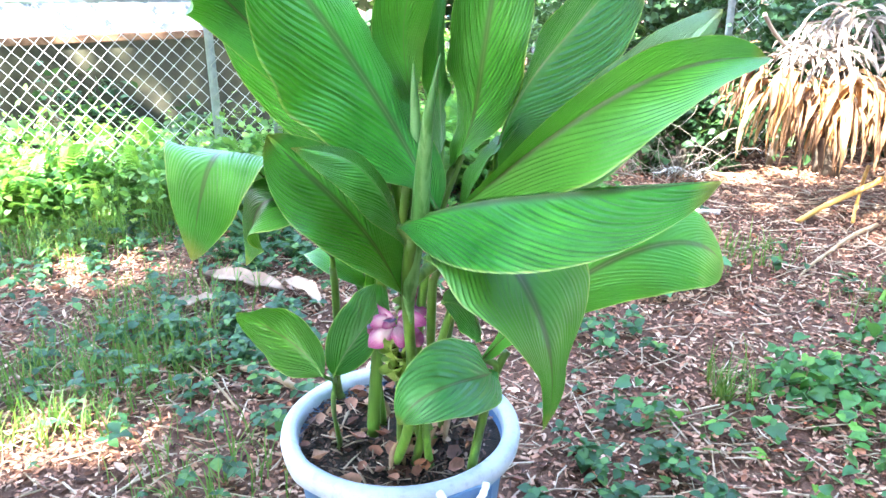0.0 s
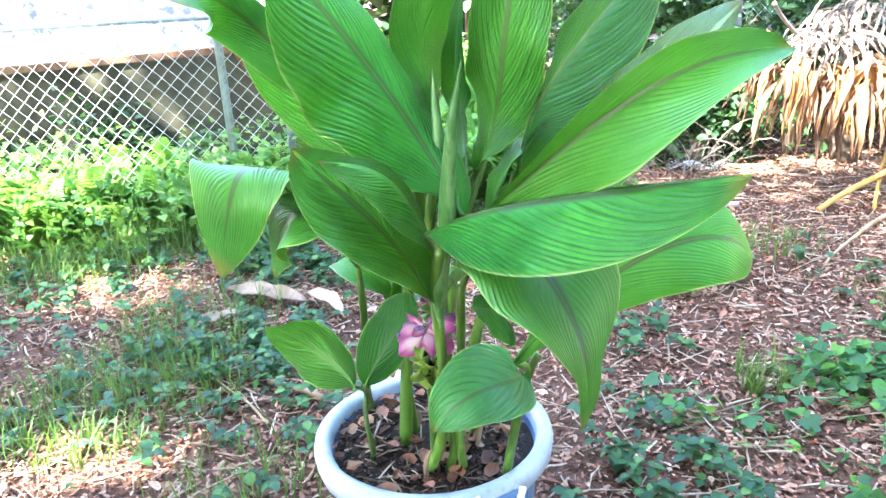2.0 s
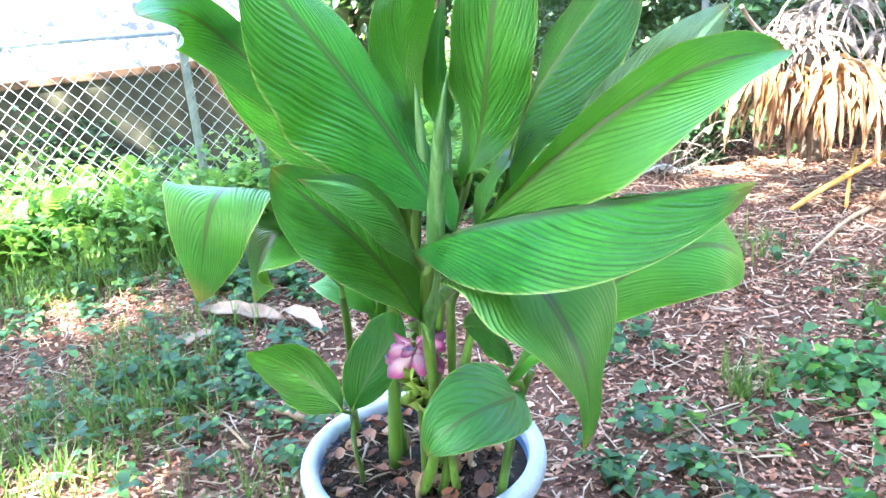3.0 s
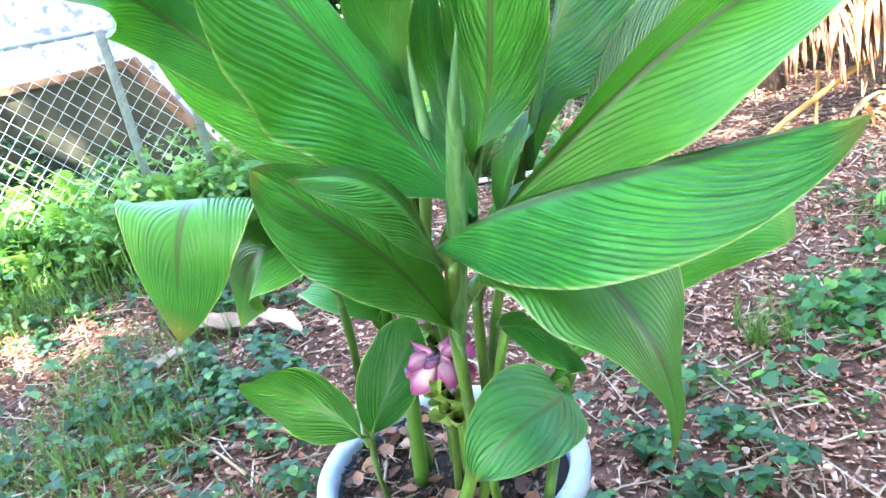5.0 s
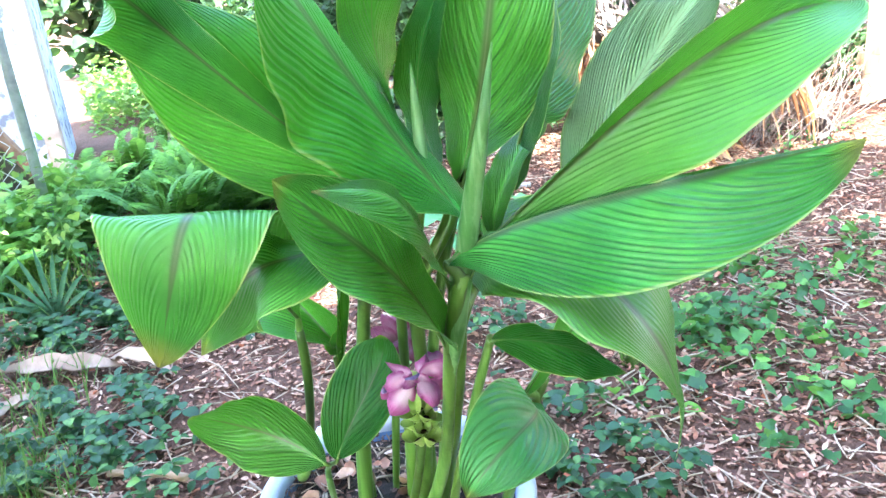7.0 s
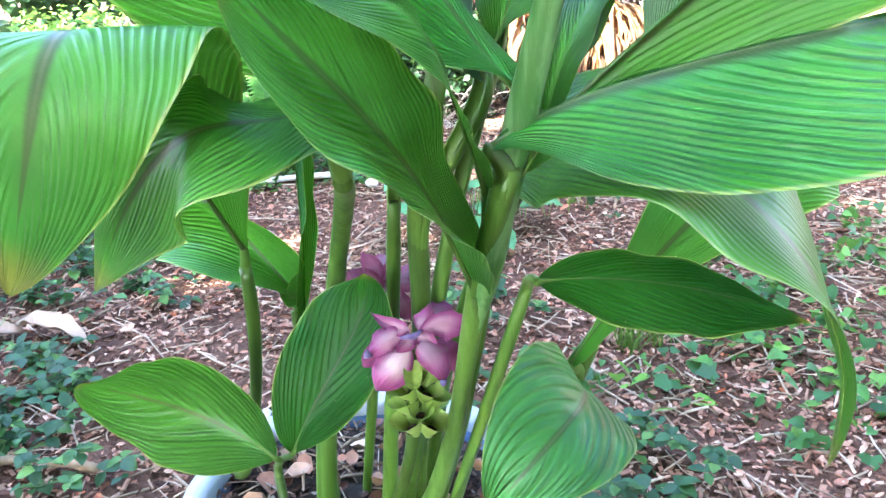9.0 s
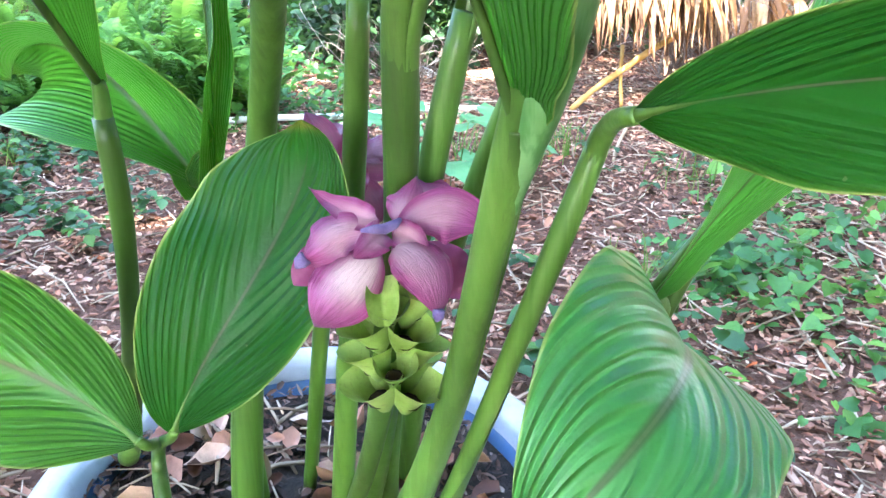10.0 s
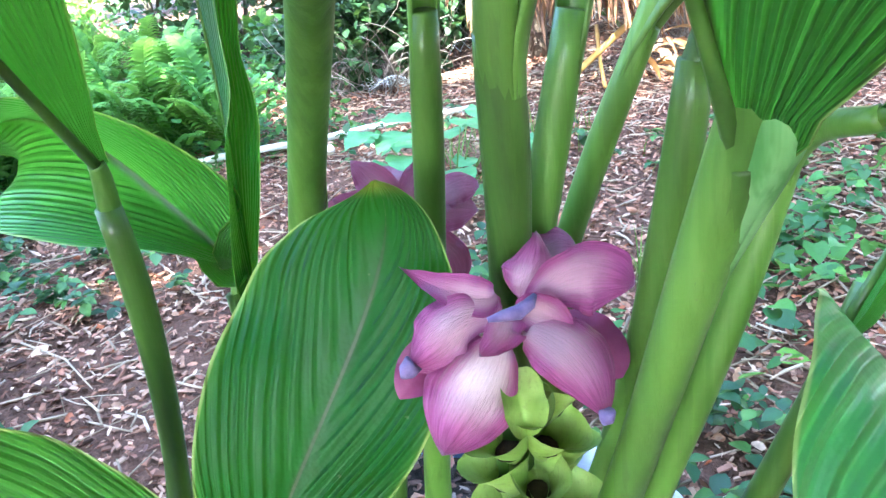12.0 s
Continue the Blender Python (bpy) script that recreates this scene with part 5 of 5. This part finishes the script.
v, f = scatter(*HEART, np.stack([x, y, lie(x, y) + hgt], -1), rng.uniform(0, 6.28, n), rng.normal(-0.2, 0.5, n), rng.normal(0, 0.4, n), np.stack([s * rng.uniform(0.5, 1.0, n), s, s], -1))
thing("ground_cover", mesh_of("ground_cover", v, f), vine_m, "low leafy ground cover in front of the ferns", "ground cover", kind="stuff")

# ---- shrubs that close the place behind ----
def crown(count, rx, ry, rz, leaf_size, clumps=26):
    c = rng.normal(0, 1, (clumps, 3))
    c /= np.linalg.norm(c, axis=1)[:, None]
    c *= (rng.random(clumps) ** 0.45)[:, None]
    k = rng.integers(clumps, size=count)
    p = (c[k] + rng.normal(0, 0.17, (count, 3))) * np.array((rx, ry, rz))
    s = leaf_size * rng.uniform(0.6, 1.3, count)
    return scatter(*LEAFLET, p, rng.uniform(0, 6.28, count), rng.normal(-0.3, 0.5, count), rng.normal(0, 0.5, count), np.stack([s, s, s], -1))


def shrub(x, y, rx, ry, h, count, leaf_size=0.07, label="dark green leafy shrub behind the fence"):
    ob = empty("shrub", (x, y, 0), label, "shrub", "shrubs behind the fence")
    v, f = crown(count, rx, ry, h * 0.52, leaf_size)
    v = v + np.array((x, y, h * 0.5))
    v[:, 2] = np.maximum(v[:, 2], 0.01)
    part("foliage", mesh_of("foliage", v, f), shrub_m, ob)
    for k in range(3):
        a = rng.uniform(0, 6.28)
        part("branch", mesh_of("branch", *tube([(x, y, 0), (x + 0.15 * rx * math.cos(a), y + 0.15 * ry * math.sin(a), h * 0.35), (x + 0.5 * rx * math.cos(a), y + 0.5 * ry * math.sin(a), h * 0.75)], [0.025, 0.018, 0.006], 7)), bark_m, ob)


for x, y, rx, ry, h, n in ((1.6, 6.4, 1.2, 0.7, 1.9, 2600), (3.2, 6.2, 1.2, 0.8, 2.3, 3000), (4.8, 6.4, 1.3, 0.8, 2.5, 3000), (6.6, 6.6, 1.3, 0.8, 2.4, 2600), (1.2, 8.2, 0.9, 0.7, 1.6, 2000), (8.4, 6.0, 1.4, 1.2, 2.6, 2400),
                           (1.9, 4.05, 0.45, 0.25, 0.9, 1500), (2.6, 4.15, 0.6, 0.25, 1.5, 2200), (3.5, 4.3, 0.6, 0.3, 1.4, 2000), (2.2, 4.75, 0.6, 0.35, 0.8, 1500), (3.1, 5.1, 0.7, 0.35, 1.3, 1800), (4.2, 5.3, 0.6, 0.3, 1.2, 1400), (1.6, 4.6, 0.5, 0.35, 0.55, 1100), (5.4, 4.2, 0.5, 0.6, 1.0, 1300)):
    shrub(x, y, rx, ry, h, n)
for x, y, rx, h, n in ((-3.3, 3.9, 0.5, 0.6, 500), (-2.5, 3.95, 0.5, 0.75, 600), (-1.9, 3.9, 0.35, 0.55, 350), (-4.2, 3.9, 0.6, 0.7, 500)):
    shrub(x, y, rx, 0.2, h, n, 0.06, "thin brown-green weeds behind the chain-link fence")


# ---- the heap of dead fronds ----
def strips(cx, cy, cz, length, spread, count, down, width=0.022):
    """The torn, hanging leaf strips of one dead frond."""
    pieces = []
    for i in range(count):
        t = i / max(1, count - 1)
        a = spread[0] + (spread[1] - spread[0]) * t + rng.normal(0, 0.32)
        l = length * rng.uniform(0.5, 1.2)
        d = np.array((math.cos(a), math.sin(a), 0))
        p0 = np.array((cx, cy, cz)) + rng.normal(0, 0.06, 3)
        P = [p0, p0 + d * l * 0.35 + np.array((0, 0, 0.10 * l)), p0 + d * l * 0.6 - np.array((0, 0, down * 0.35 * l)), p0 + d * l * (0.62 + 0.1 * rng.random()) - np.array((0, 0, down * l * 0.85))]
        w = width * rng.uniform(0.6, 1.5)
        v, f, _ = blade(P, (rng.normal(0, 0.8), rng.normal(0, 1.4)), (w, w), (0.35, 0.35), 0.2, 0.45, np.array((d[0] * 0.5, d[1] * 0.5, 0.86)), 12, 2, 0.006, i)
        pieces.append((v, f))
    return joined(pieces)


# dark trunk and inner strips fill the dim space under the fringe
trunk_m = simple("dead_trunk", (0.045, 0.035, 0.028), (0.11, 0.085, 0.065), 14, 0.95, 0.9, 0.02, stretch=(1, 1, 0.4)).m
dark_frond_m = scatter_mat("dark_frond", [(0.0, (0.06, 0.032, 0.02)), (0.6, (0.15, 0.075, 0.04)), (1.0, (0.26, 0.13, 0.06))], 0.8, 25)
heap = empty("dead_palm", (2.75, 3.3, 0), "collapsed dead palm with dry tan and grey fronds", "dead palm")
u = np.linspace(0, 1, 10)
part("trunk", mesh_of("trunk", *tube(bezier([(2.95, 3.95, 0), (2.9, 3.9, 0.4), (2.8, 3.7, 0.8), (2.62, 3.4, 1.15)], u), 0.10 - 0.05 * u + 0.008 * np.sin(u * 40), 12)), trunk_m, heap, "dark fibrous dead trunk")
for k, (x, y, z, l, a0, a1, n, dn, w, m) in enumerate((
        (2.22, 3.15, 0.80, 0.38, -3.3, -1.2, 60, 1.0, 0.018, frond_m), (2.58, 3.0, 0.78, 0.40, -2.9, -0.6, 70, 1.0, 0.020, frond_m), (2.95, 2.95, 0.74, 0.42, -2.7, -0.3, 70, 1.0, 0.020, frond_m), (2.04, 3.25, 0.92, 0.30, -3.8, -2.0, 36, 0.9, 0.014, dark_frond_m),
        (2.40, 3.1, 0.70, 0.36, -3.2, -0.9, 60, 1.0, 0.018, dark_frond_m), (2.75, 3.0, 0.68, 0.38, -2.9, -0.5, 60, 1.0, 0.018, dark_frond_m), (3.2, 3.1, 0.62, 0.42, -2.8, -0.3, 50, 1.0, 0.02, dark_frond_m), (2.45, 3.05, 0.72, 0.30, -3.4, 0.2, 50, 0.8, 0.012, frond_m), (2.85, 2.92, 0.70, 0.30, -3.4, 0.2, 50, 0.8, 0.012, frond_m),
        (2.45, 3.2, 0.95, 0.40, -3.4, -0.6, 40, 0.5, 0.012, frond_grey_m), (2.9, 3.2, 0.92, 0.44, -2.9, 0.2, 40, 0.6, 0.014, frond_grey_m), (2.5, 3.3, 1.08, 0.34, -3.6, -0.2, 40, 0.6, 0.010, frond_grey_m), (2.7, 3.3, 1.15, 0.40, -3.6, 0.4, 40, 0.6, 0.010, frond_grey_m), (2.3, 3.25, 0.98, 0.3, -3.8, 0.0, 36, 0.3, 0.009, frond_grey_m),
        (3.3, 3.2, 0.85, 0.5, -2.5, 0.4, 34, 0.8, 0.018, frond_grey_m), (3.0, 2.8, 0.14, 0.5, -2.6, 0.0, 20, 0.22, 0.016, frond_m), (3.55, 2.9, 0.55, 0.5, -2.6, 0.0, 30, 0.9, 0.020, frond_m))):
    part("dry_frond", mesh_of("dry_frond", *strips(x, y, z, l, (a0, a1), n, dn, w)), m, heap)
for P, r in (([(2.4, 3.3, 0.9), (2.15, 3.2, 1.0), (2.05, 3.15, 1.15), (2.0, 3.1, 1.2)], 0.012), ([(2.62, 3.35, 1.2), (2.4, 3.2, 1.35), (2.1, 3.1, 1.15), (2.2, 3.0, 0.75)], 0.008), ([(2.7, 3.3, 0.9), (3.0, 3.1, 1.0), (3.3, 3.0, 0.9), (3.6, 2.9, 0.8)], 0.014)):
    part("frond_stalk", mesh_of("frond_stalk", *tube(bezier(P, np.linspace(0, 1, 14)), r, 8)), frond_grey_m, heap)


# ---- loose things on the ground ----
def stick(name, a, b, r0, r1, material, label, bow=0.03, category="stick"):
    a, b = np.array(a, float), np.array(b, float)
    u = np.linspace(0, 1, 12)
    q = np.array((-(b - a)[1], (b - a)[0], 0))
    pts = a + (b - a) * u[:, None] + q * (bow * np.sin(np.pi * u))[:, None] + np.stack([0 * u, 0 * u, 0.006 * np.sin(u * 11)], -1)
    return thing(name, mesh_of(name, *tube(pts, r0 + (r1 - r0) * u + 0.0008 * np.sin(u * 25), 8)), material, label, category)


stick("fallen_stick", (1.88, 1.92, 0.02), (2.62, 2.62, 0.06), 0.007, 0.012, stick_m, "long tan stick leaning on the dead palm")
stick("fallen_stick", (2.22, 2.75, 0.03), (3.25, 2.95, 0.42), 0.016, 0.020, gold_stick_m, "golden-orange dry frond stalk", 0.06)
stick("fallen_stick", (2.55, 2.75, 0.02), (2.75, 3.05, 0.30), 0.010, 0.012, gold_stick_m, "golden-orange dry frond stalk", 0.02)
stick("fallen_stick", (2.04, 3.90, 0.03), (2.36, 3.82, 0.03), 0.014, 0.012, stick_m, "pale bare stick on the mulch")
stick("fallen_stick", (-0.66, 1.00, 0.02), (-0.43, 0.85, 0.03), 0.012, 0.014, stick_m, "short split tan stick beside the tub")
stick("fallen_stick", (-0.95, 1.10, 0.02), (-0.60, 0.70, 0.03), 0.004, 0.005, stick_m, "short split tan stick beside the tub")
stick("pvc_pipe", (0.42, 3.16, 0.03), (1.83, 2.955, 0.035), 0.017, 0.017, pvc_m, "white plastic pipe lying on the mulch", 0.0, "pipe")


def husk(a, b, w, lift, label, twist=0.0, seed=0):
    a, b = np.array(a, float), np.array(b, float)
    P = [a, a + (b - a) * 0.33 + np.array((0, 0, lift)), a + (b - a) * 0.66 + np.array((0, 0, lift * 1.2)), b]
    v, f, uv = blade(P, (0, twist), (w, w), (0.15, 0.15), 0.2, 0.5, np.array((0, -0.2, 0.98)), 30, 5, 0.006, seed)
    v2 = [np.array(q) - np.array((0, 0, 0.004)) for q in v]
    k = len(v)
    return thing("dry_husk", mesh_of("dry_husk", list(v) + v2, f + [tuple(i + k for i in g)[::-1] for g in f], list(uv) + list(uv)), husk_m, label, "dry husk")


husk((-1.10, 1.97, 0.03), (-0.62, 1.72, 0.04), 0.062, 0.014, "pale dry palm sheath lying on the mulch", 0.15, 1)
husk((-0.66, 1.80, 0.05), (-0.44, 1.56, 0.03), 0.060, 0.04, "torn pale end of a dry palm sheath", 0.6, 2)
husk((-1.15, 1.52, 0.02), (-0.93, 1.68, 0.03), 0.040, 0.012, "tan dry palm sheath lying flat on the mulch", 0.2, 3)
husk((0.79, 0.74, 0.025), (0.88, 0.42, 0.02), 0.026, 0.01, "pale pointed splinter of dry husk", 0.1, 4)
husk((0.55, 0.12, 0.02), (0.55, -0.05, 0.05), 0.016, 0.02, "small curled tan leaf standing in weeds", 0.4, 5)

bm = bmesh.new()
bmesh.ops.create_icosphere(bm, subdivisions=3, radius=0.035)
for q in bm.verts:
    q.co *= 1 + 0.18 * noise.noise(q.co * 40)
    q.co.z *= 0.7
    q.co += Vector((0.98, 2.84, 0.03))
me = bpy.data.meshes.new("stone")
bm.to_mesh(me)
bm.free()
thing("stone", me, stone_m, "small pale stone on the mulch", "stone")

# thin grey brush and a scrap of hexagonal wire beside the dead palm
def brush(x, y, r, h, count, material, label):
    pieces = []
    for i in range(count):
        a, q = rng.uniform(0, 6.28), r * math.sqrt(rng.random())
        p = np.array((x + q * math.cos(a), y + q * math.sin(a), 0.01))
        d = np.array((rng.normal(0, 1), rng.normal(0, 1), abs(rng.normal(0, 0.6)))) * r * 0.6
        top = p + d + np.array((0, 0, rng.uniform(0.2, 1.0) * h))
        bend = (p + top) / 2 + rng.normal(0, 0.08, 3)
        end = top + rng.normal(0, 0.12, 3) - np.array((0, 0, 0.1 * h))
        pts = bezier([p, bend, top, end], np.linspace(0, 1, 7))
        pts[:, 2] = np.maximum(pts[:, 2], 0.008)
        pieces.append(tube(pts, np.linspace(1, 0.4, 7) * rng.uniform(0.0015, 0.005), 4))
    return thing("dead_brush", mesh_of("dead_brush", *joined(pieces)), material, label, "dead brush", "dead brush by the palm", kind="stuff")


brush(1.78, 4.10, 0.40, 0.32, 150, frond_grey_m, "low tangle of thin grey twigs on the mulch")
brush(3.75, 3.10, 0.55, 0.75, 260, frond_grey_m, "tangle of grey-brown twigs beside the dead palm")
brush(4.3, 3.75, 0.5, 1.1, 200, dark_frond_m, "tall tangle of brown dead stalks by the fence")

pieces = []
for i in range(15):
    for j in range(11):
        c = np.array(((i + 0.5 * (j % 2)) * 0.026, j * 0.0225, 0.0))
        hexa = [c + 0.015 * np.array((math.sin(k * math.pi / 3), math.cos(k * math.pi / 3), 0)) for k in range(4)]
        hexa = [q + np.array((0, 0, 0.05 + 0.035 * math.sin(q[0] * 17) + 0.03 * math.sin(q[1] * 21 + 1) + 0.10 * q[1])) for q in hexa]
        pieces.append(tube([(1.70 + q[0] * 0.9 - q[1] * 0.3, 3.70 + q[1] + q[0] * 0.25, q[2]) for q in hexa], 0.0016, 3, cap=False))
thing("chicken_wire", mesh_of("chicken_wire", *joined(pieces)), wire_m, "crumpled scrap of hexagonal galvanised wire netting", "wire netting")

fan = empty("palm_seedling", (-0.92, 2.45, 0), "young blue-green fan palm seedling among weeds", "seedling")
fan_m = simple("fan_leaf", (0.035, 0.105, 0.060), (0.070, 0.165, 0.095), 25, 0.5, 0.3, 0.003).leafy((0.10, 0.26, 0.10), 0.15).m
for i in range(9):
    a = -1.25 + i * 0.31
    p = np.array((-0.92, 2.45, 0.02))
    d = np.array((math.sin(a) * 0.75, -0.25 + 0.1 * math.cos(3 * a), math.cos(a) * 0.9 + 0.25))
    l = 0.34 - 0.05 * abs(a)
    v, f, uv = blade([p, p + d * l * 0.35, p + d * l * 0.7 + np.array((0, 0, 0.02)), p + d * l - np.array((0, 0, 0.015))], width=(0.013, 0.013), fold=(0.5, 0.5), peak=0.5, nu=14, nv=2, wavy=0.001, seed=i)
    part("leaflet", mesh_of("leaflet", v, f, uv), fan_m, fan)

board_m = simple("fence_board", (0.33, 0.20, 0.11), (0.50, 0.34, 0.21), 5, 0.8, 0.4, 0.004, stretch=(1, 1, 0.12), fine=(0.20, 0.12, 0.07)).m
boards = empty("board_fence", (5.1, 3.2, 0), "weathered tan board fence behind the yard", "fence")
for i in range(9):
    x = 4.88 + i * 0.148
    slab("board", [box(x, x + 0.142, 3.20 + 0.004 * (i % 3), 3.222 + 0.004 * (i % 3), 0.04 + 0.01 * (i % 2), 1.82 - 0.012 * (i % 4))], board_m, boards, bevel=0.002)
for z in (0.35, 1.45):
    slab("rail", [box(4.86, 6.24, 3.235, 3.275, z, z + 0.09)], board_m, boards)

old_pot = empty("old_flower_pot", (4.06, 2.80, 0), "empty grey plastic flower pot lying on its side", "flower pot")
v, f = lathe([(0.002, 0.0), (0.055, 0.0), (0.078, 0.13), (0.084, 0.13), (0.084, 0.15), (0.074, 0.15), (0.052, 0.006), (0.002, 0.006)], 28)
v = [(4.06 + q[2] * -0.8 + 0.6 * q[1], 2.80 - 0.6 * q[2] - 0.8 * q[1], 0.088 + q[0] - POT_X) for q in v]
part("body", mesh_of("body", v, f), simple("grey_plastic", (0.10, 0.09, 0.10), (0.18, 0.16, 0.17), 10, 0.6, 0.2, 0.002).m, old_pot)

# a broad-leaved seedling behind the tub
seedling = empty("seedling", (1.13, 1.96, 0), "pale green broad-leaved seedling growing from mulch", "seedling")
for i in range(19):
    a = i * 2.4
    r = 0.05 + 0.19 * math.sqrt(i / 15)
    p = np.array((1.13 + r * math.cos(a), 1.96 + r * math.sin(a), 0.09 + 0.014 * ((i * 7) % 15)))
    d = np.array((math.cos(a + 0.3), math.sin(a + 0.3), 0))
    l = rng.uniform(0.12, 0.18)
    v, f, uv = blade([p, p + d * l * 0.4 + np.array((0, 0, 0.015)), p + d * l * 0.8 + np.array((0, 0, 0.010)), p + d * l * 1.15 - np.array((0, 0, 0.02))], width=(0.074, 0.074), fold=(0.12, 0.12), peak=0.40, facing=np.array((0, 0, 1.0)), nu=16, nv=4, wavy=0.007, seed=i)
    ob = part("leaf", mesh_of("leaf", v, f, uv), seedling_m, seedling)
    foot = np.array((1.13 + 0.3 * (p[0] - 1.13), 1.96 + 0.3 * (p[1] - 1.96), 0.0))
    part("leaf_stalk", mesh_of("leaf_stalk", *tube([foot, foot * 0.5 + p * 0.5 + np.array((0, 0, 0.01)), p], [0.0035, 0.003, 0.002], 6)), stem_m, ob)

# ---- the unseen tree added to block the sun, and the hedge added round it ----
tree = empty("shade_tree", (-7.2, -7.4, 0), "unseen tall leafy tree added to shade the yard", "tree")
part("trunk", mesh_of("trunk", *tube([(-7.2, -7.4, 0), (-7.1, -7.2, 2.5), (-6.6, -6.6, 5.5), (-5.8, -5.6, 8.5)], [0.30, 0.24, 0.19, 0.09], 12)), bark_m, tree)
for ex, ey, ez in ((-3.6, -4.2, 8.8), (-8.2, -4.6, 9.2), (-5.2, -2.8, 9.6), (-2.4, -5.2, 8.6), (-6.8, -7.0, 9.8)):
    part("limb", mesh_of("limb", *tube(bezier([(-6.6, -6.6, 5.5), (-6.2, -6.1, 7.0), ((ex - 6) / 2, (ey - 6) / 2, 8.0), (ex, ey, ez)], np.linspace(0, 1, 12)), np.linspace(0.12, 0.02, 12), 8)), bark_m, tree)
n = 64000
many = 800
shadow = np.stack([rng.uniform(-5.2, 5.2, many), rng.uniform(-3.6, 7.4, many), np.zeros(many)], -1)
odds = rng.random(many)
sx, sy = shadow[:, 0], shadow[:, 1]
keep = sy > -3.6
# leaf clumps are left out over the fence and where sun patches should fall
keep &= ~((sx < -1.2) & (sy > 3.0) & (sy < 4.0) & (odds > 0.14))
keep &= ~((sx < -0.6) & (sy >= 4.0) & (sy < 5.6) & (odds > 0.5))
keep &= ~((sx < 0.6) & (sy >= 5.6) & (odds > 0.35))
for gx0, gy0, gr in ((2.75, 3.70, 0.85), (3.05, 3.2, 0.6), (-1.78, 1.9, 0.56), (-2.7, 3.2, 0.8), (-1.9, 3.4, 0.6), (4.5, 2.75, 0.7)):
    keep &= np.hypot(sx - gx0, sy - gy0) > gr
# a small sharp opening that lets a sun patch fall on the bare mulch
keep &= np.hypot(sx + 1.12, sy - 0.48) > 0.75
ring = np.stack([rng.uniform(-2.1, -0.2, 260), rng.uniform(-0.5, 1.5, 260), np.zeros(260)], -1)
ring = ring[np.hypot((ring[:, 0] + 1.14) / 0.54, (ring[:, 1] - 0.54) / 0.40) > 1]
# the last clumps are added to keep the plant in shade
shadow = np.concatenate([ring, shadow[keep], np.stack([rng.uniform(-0.3, 2.0, 90), rng.uniform(-0.6, 1.5, 90), np.zeros(90)], -1)])
c = shadow + np.array(SUN_FROM) * (rng.uniform(8.0, 10.5, len(shadow)) / SUN_FROM.z)[:, None]
k = rng.integers(len(c), size=n)
p = c[k] + rng.normal(0, 1, (n, 3)) * np.where(k < len(ring), 0.09, 0.20)[:, None]
s = rng.uniform(0.10, 0.20, n)
v, f = scatter(*LEAFLET, p, rng.uniform(0, 6.28, n), rng.normal(-0.2, 0.4, n), rng.normal(0, 0.4, n), np.stack([s, s, s], -1))
tagged(part("crown", mesh_of("crown", v, f), shrub_m, tree), kind="stuff")
# hedges added all round to cut low light from the sides
for x, y, rx, ry, h in ((7.6, 3.4, 1.1, 2.4, 8.0), (6.6, -1.0, 1.2, 2.6, 9.0), (4.8, -4.4, 2.2, 1.4, 9.0), (1.4, -5.4, 2.6, 1.2, 9.0), (-2.6, -6.0, 2.6, 1.3, 8.5), (-7.4, -2.6, 1.2, 2.4, 6.5), (-8.2, 1.8, 1.1, 2.4, 6.0), (3.5, 8.4, 2.6, 1.3, 7.5), (7.4, 7.6, 2.2, 1.6, 7.5), (0.4, 13.0, 2.6, 1.3, 6.5)):
    shrub(x, y, rx, ry, h, 8500, 0.27, "added tall dark hedge that blocks low sky light")
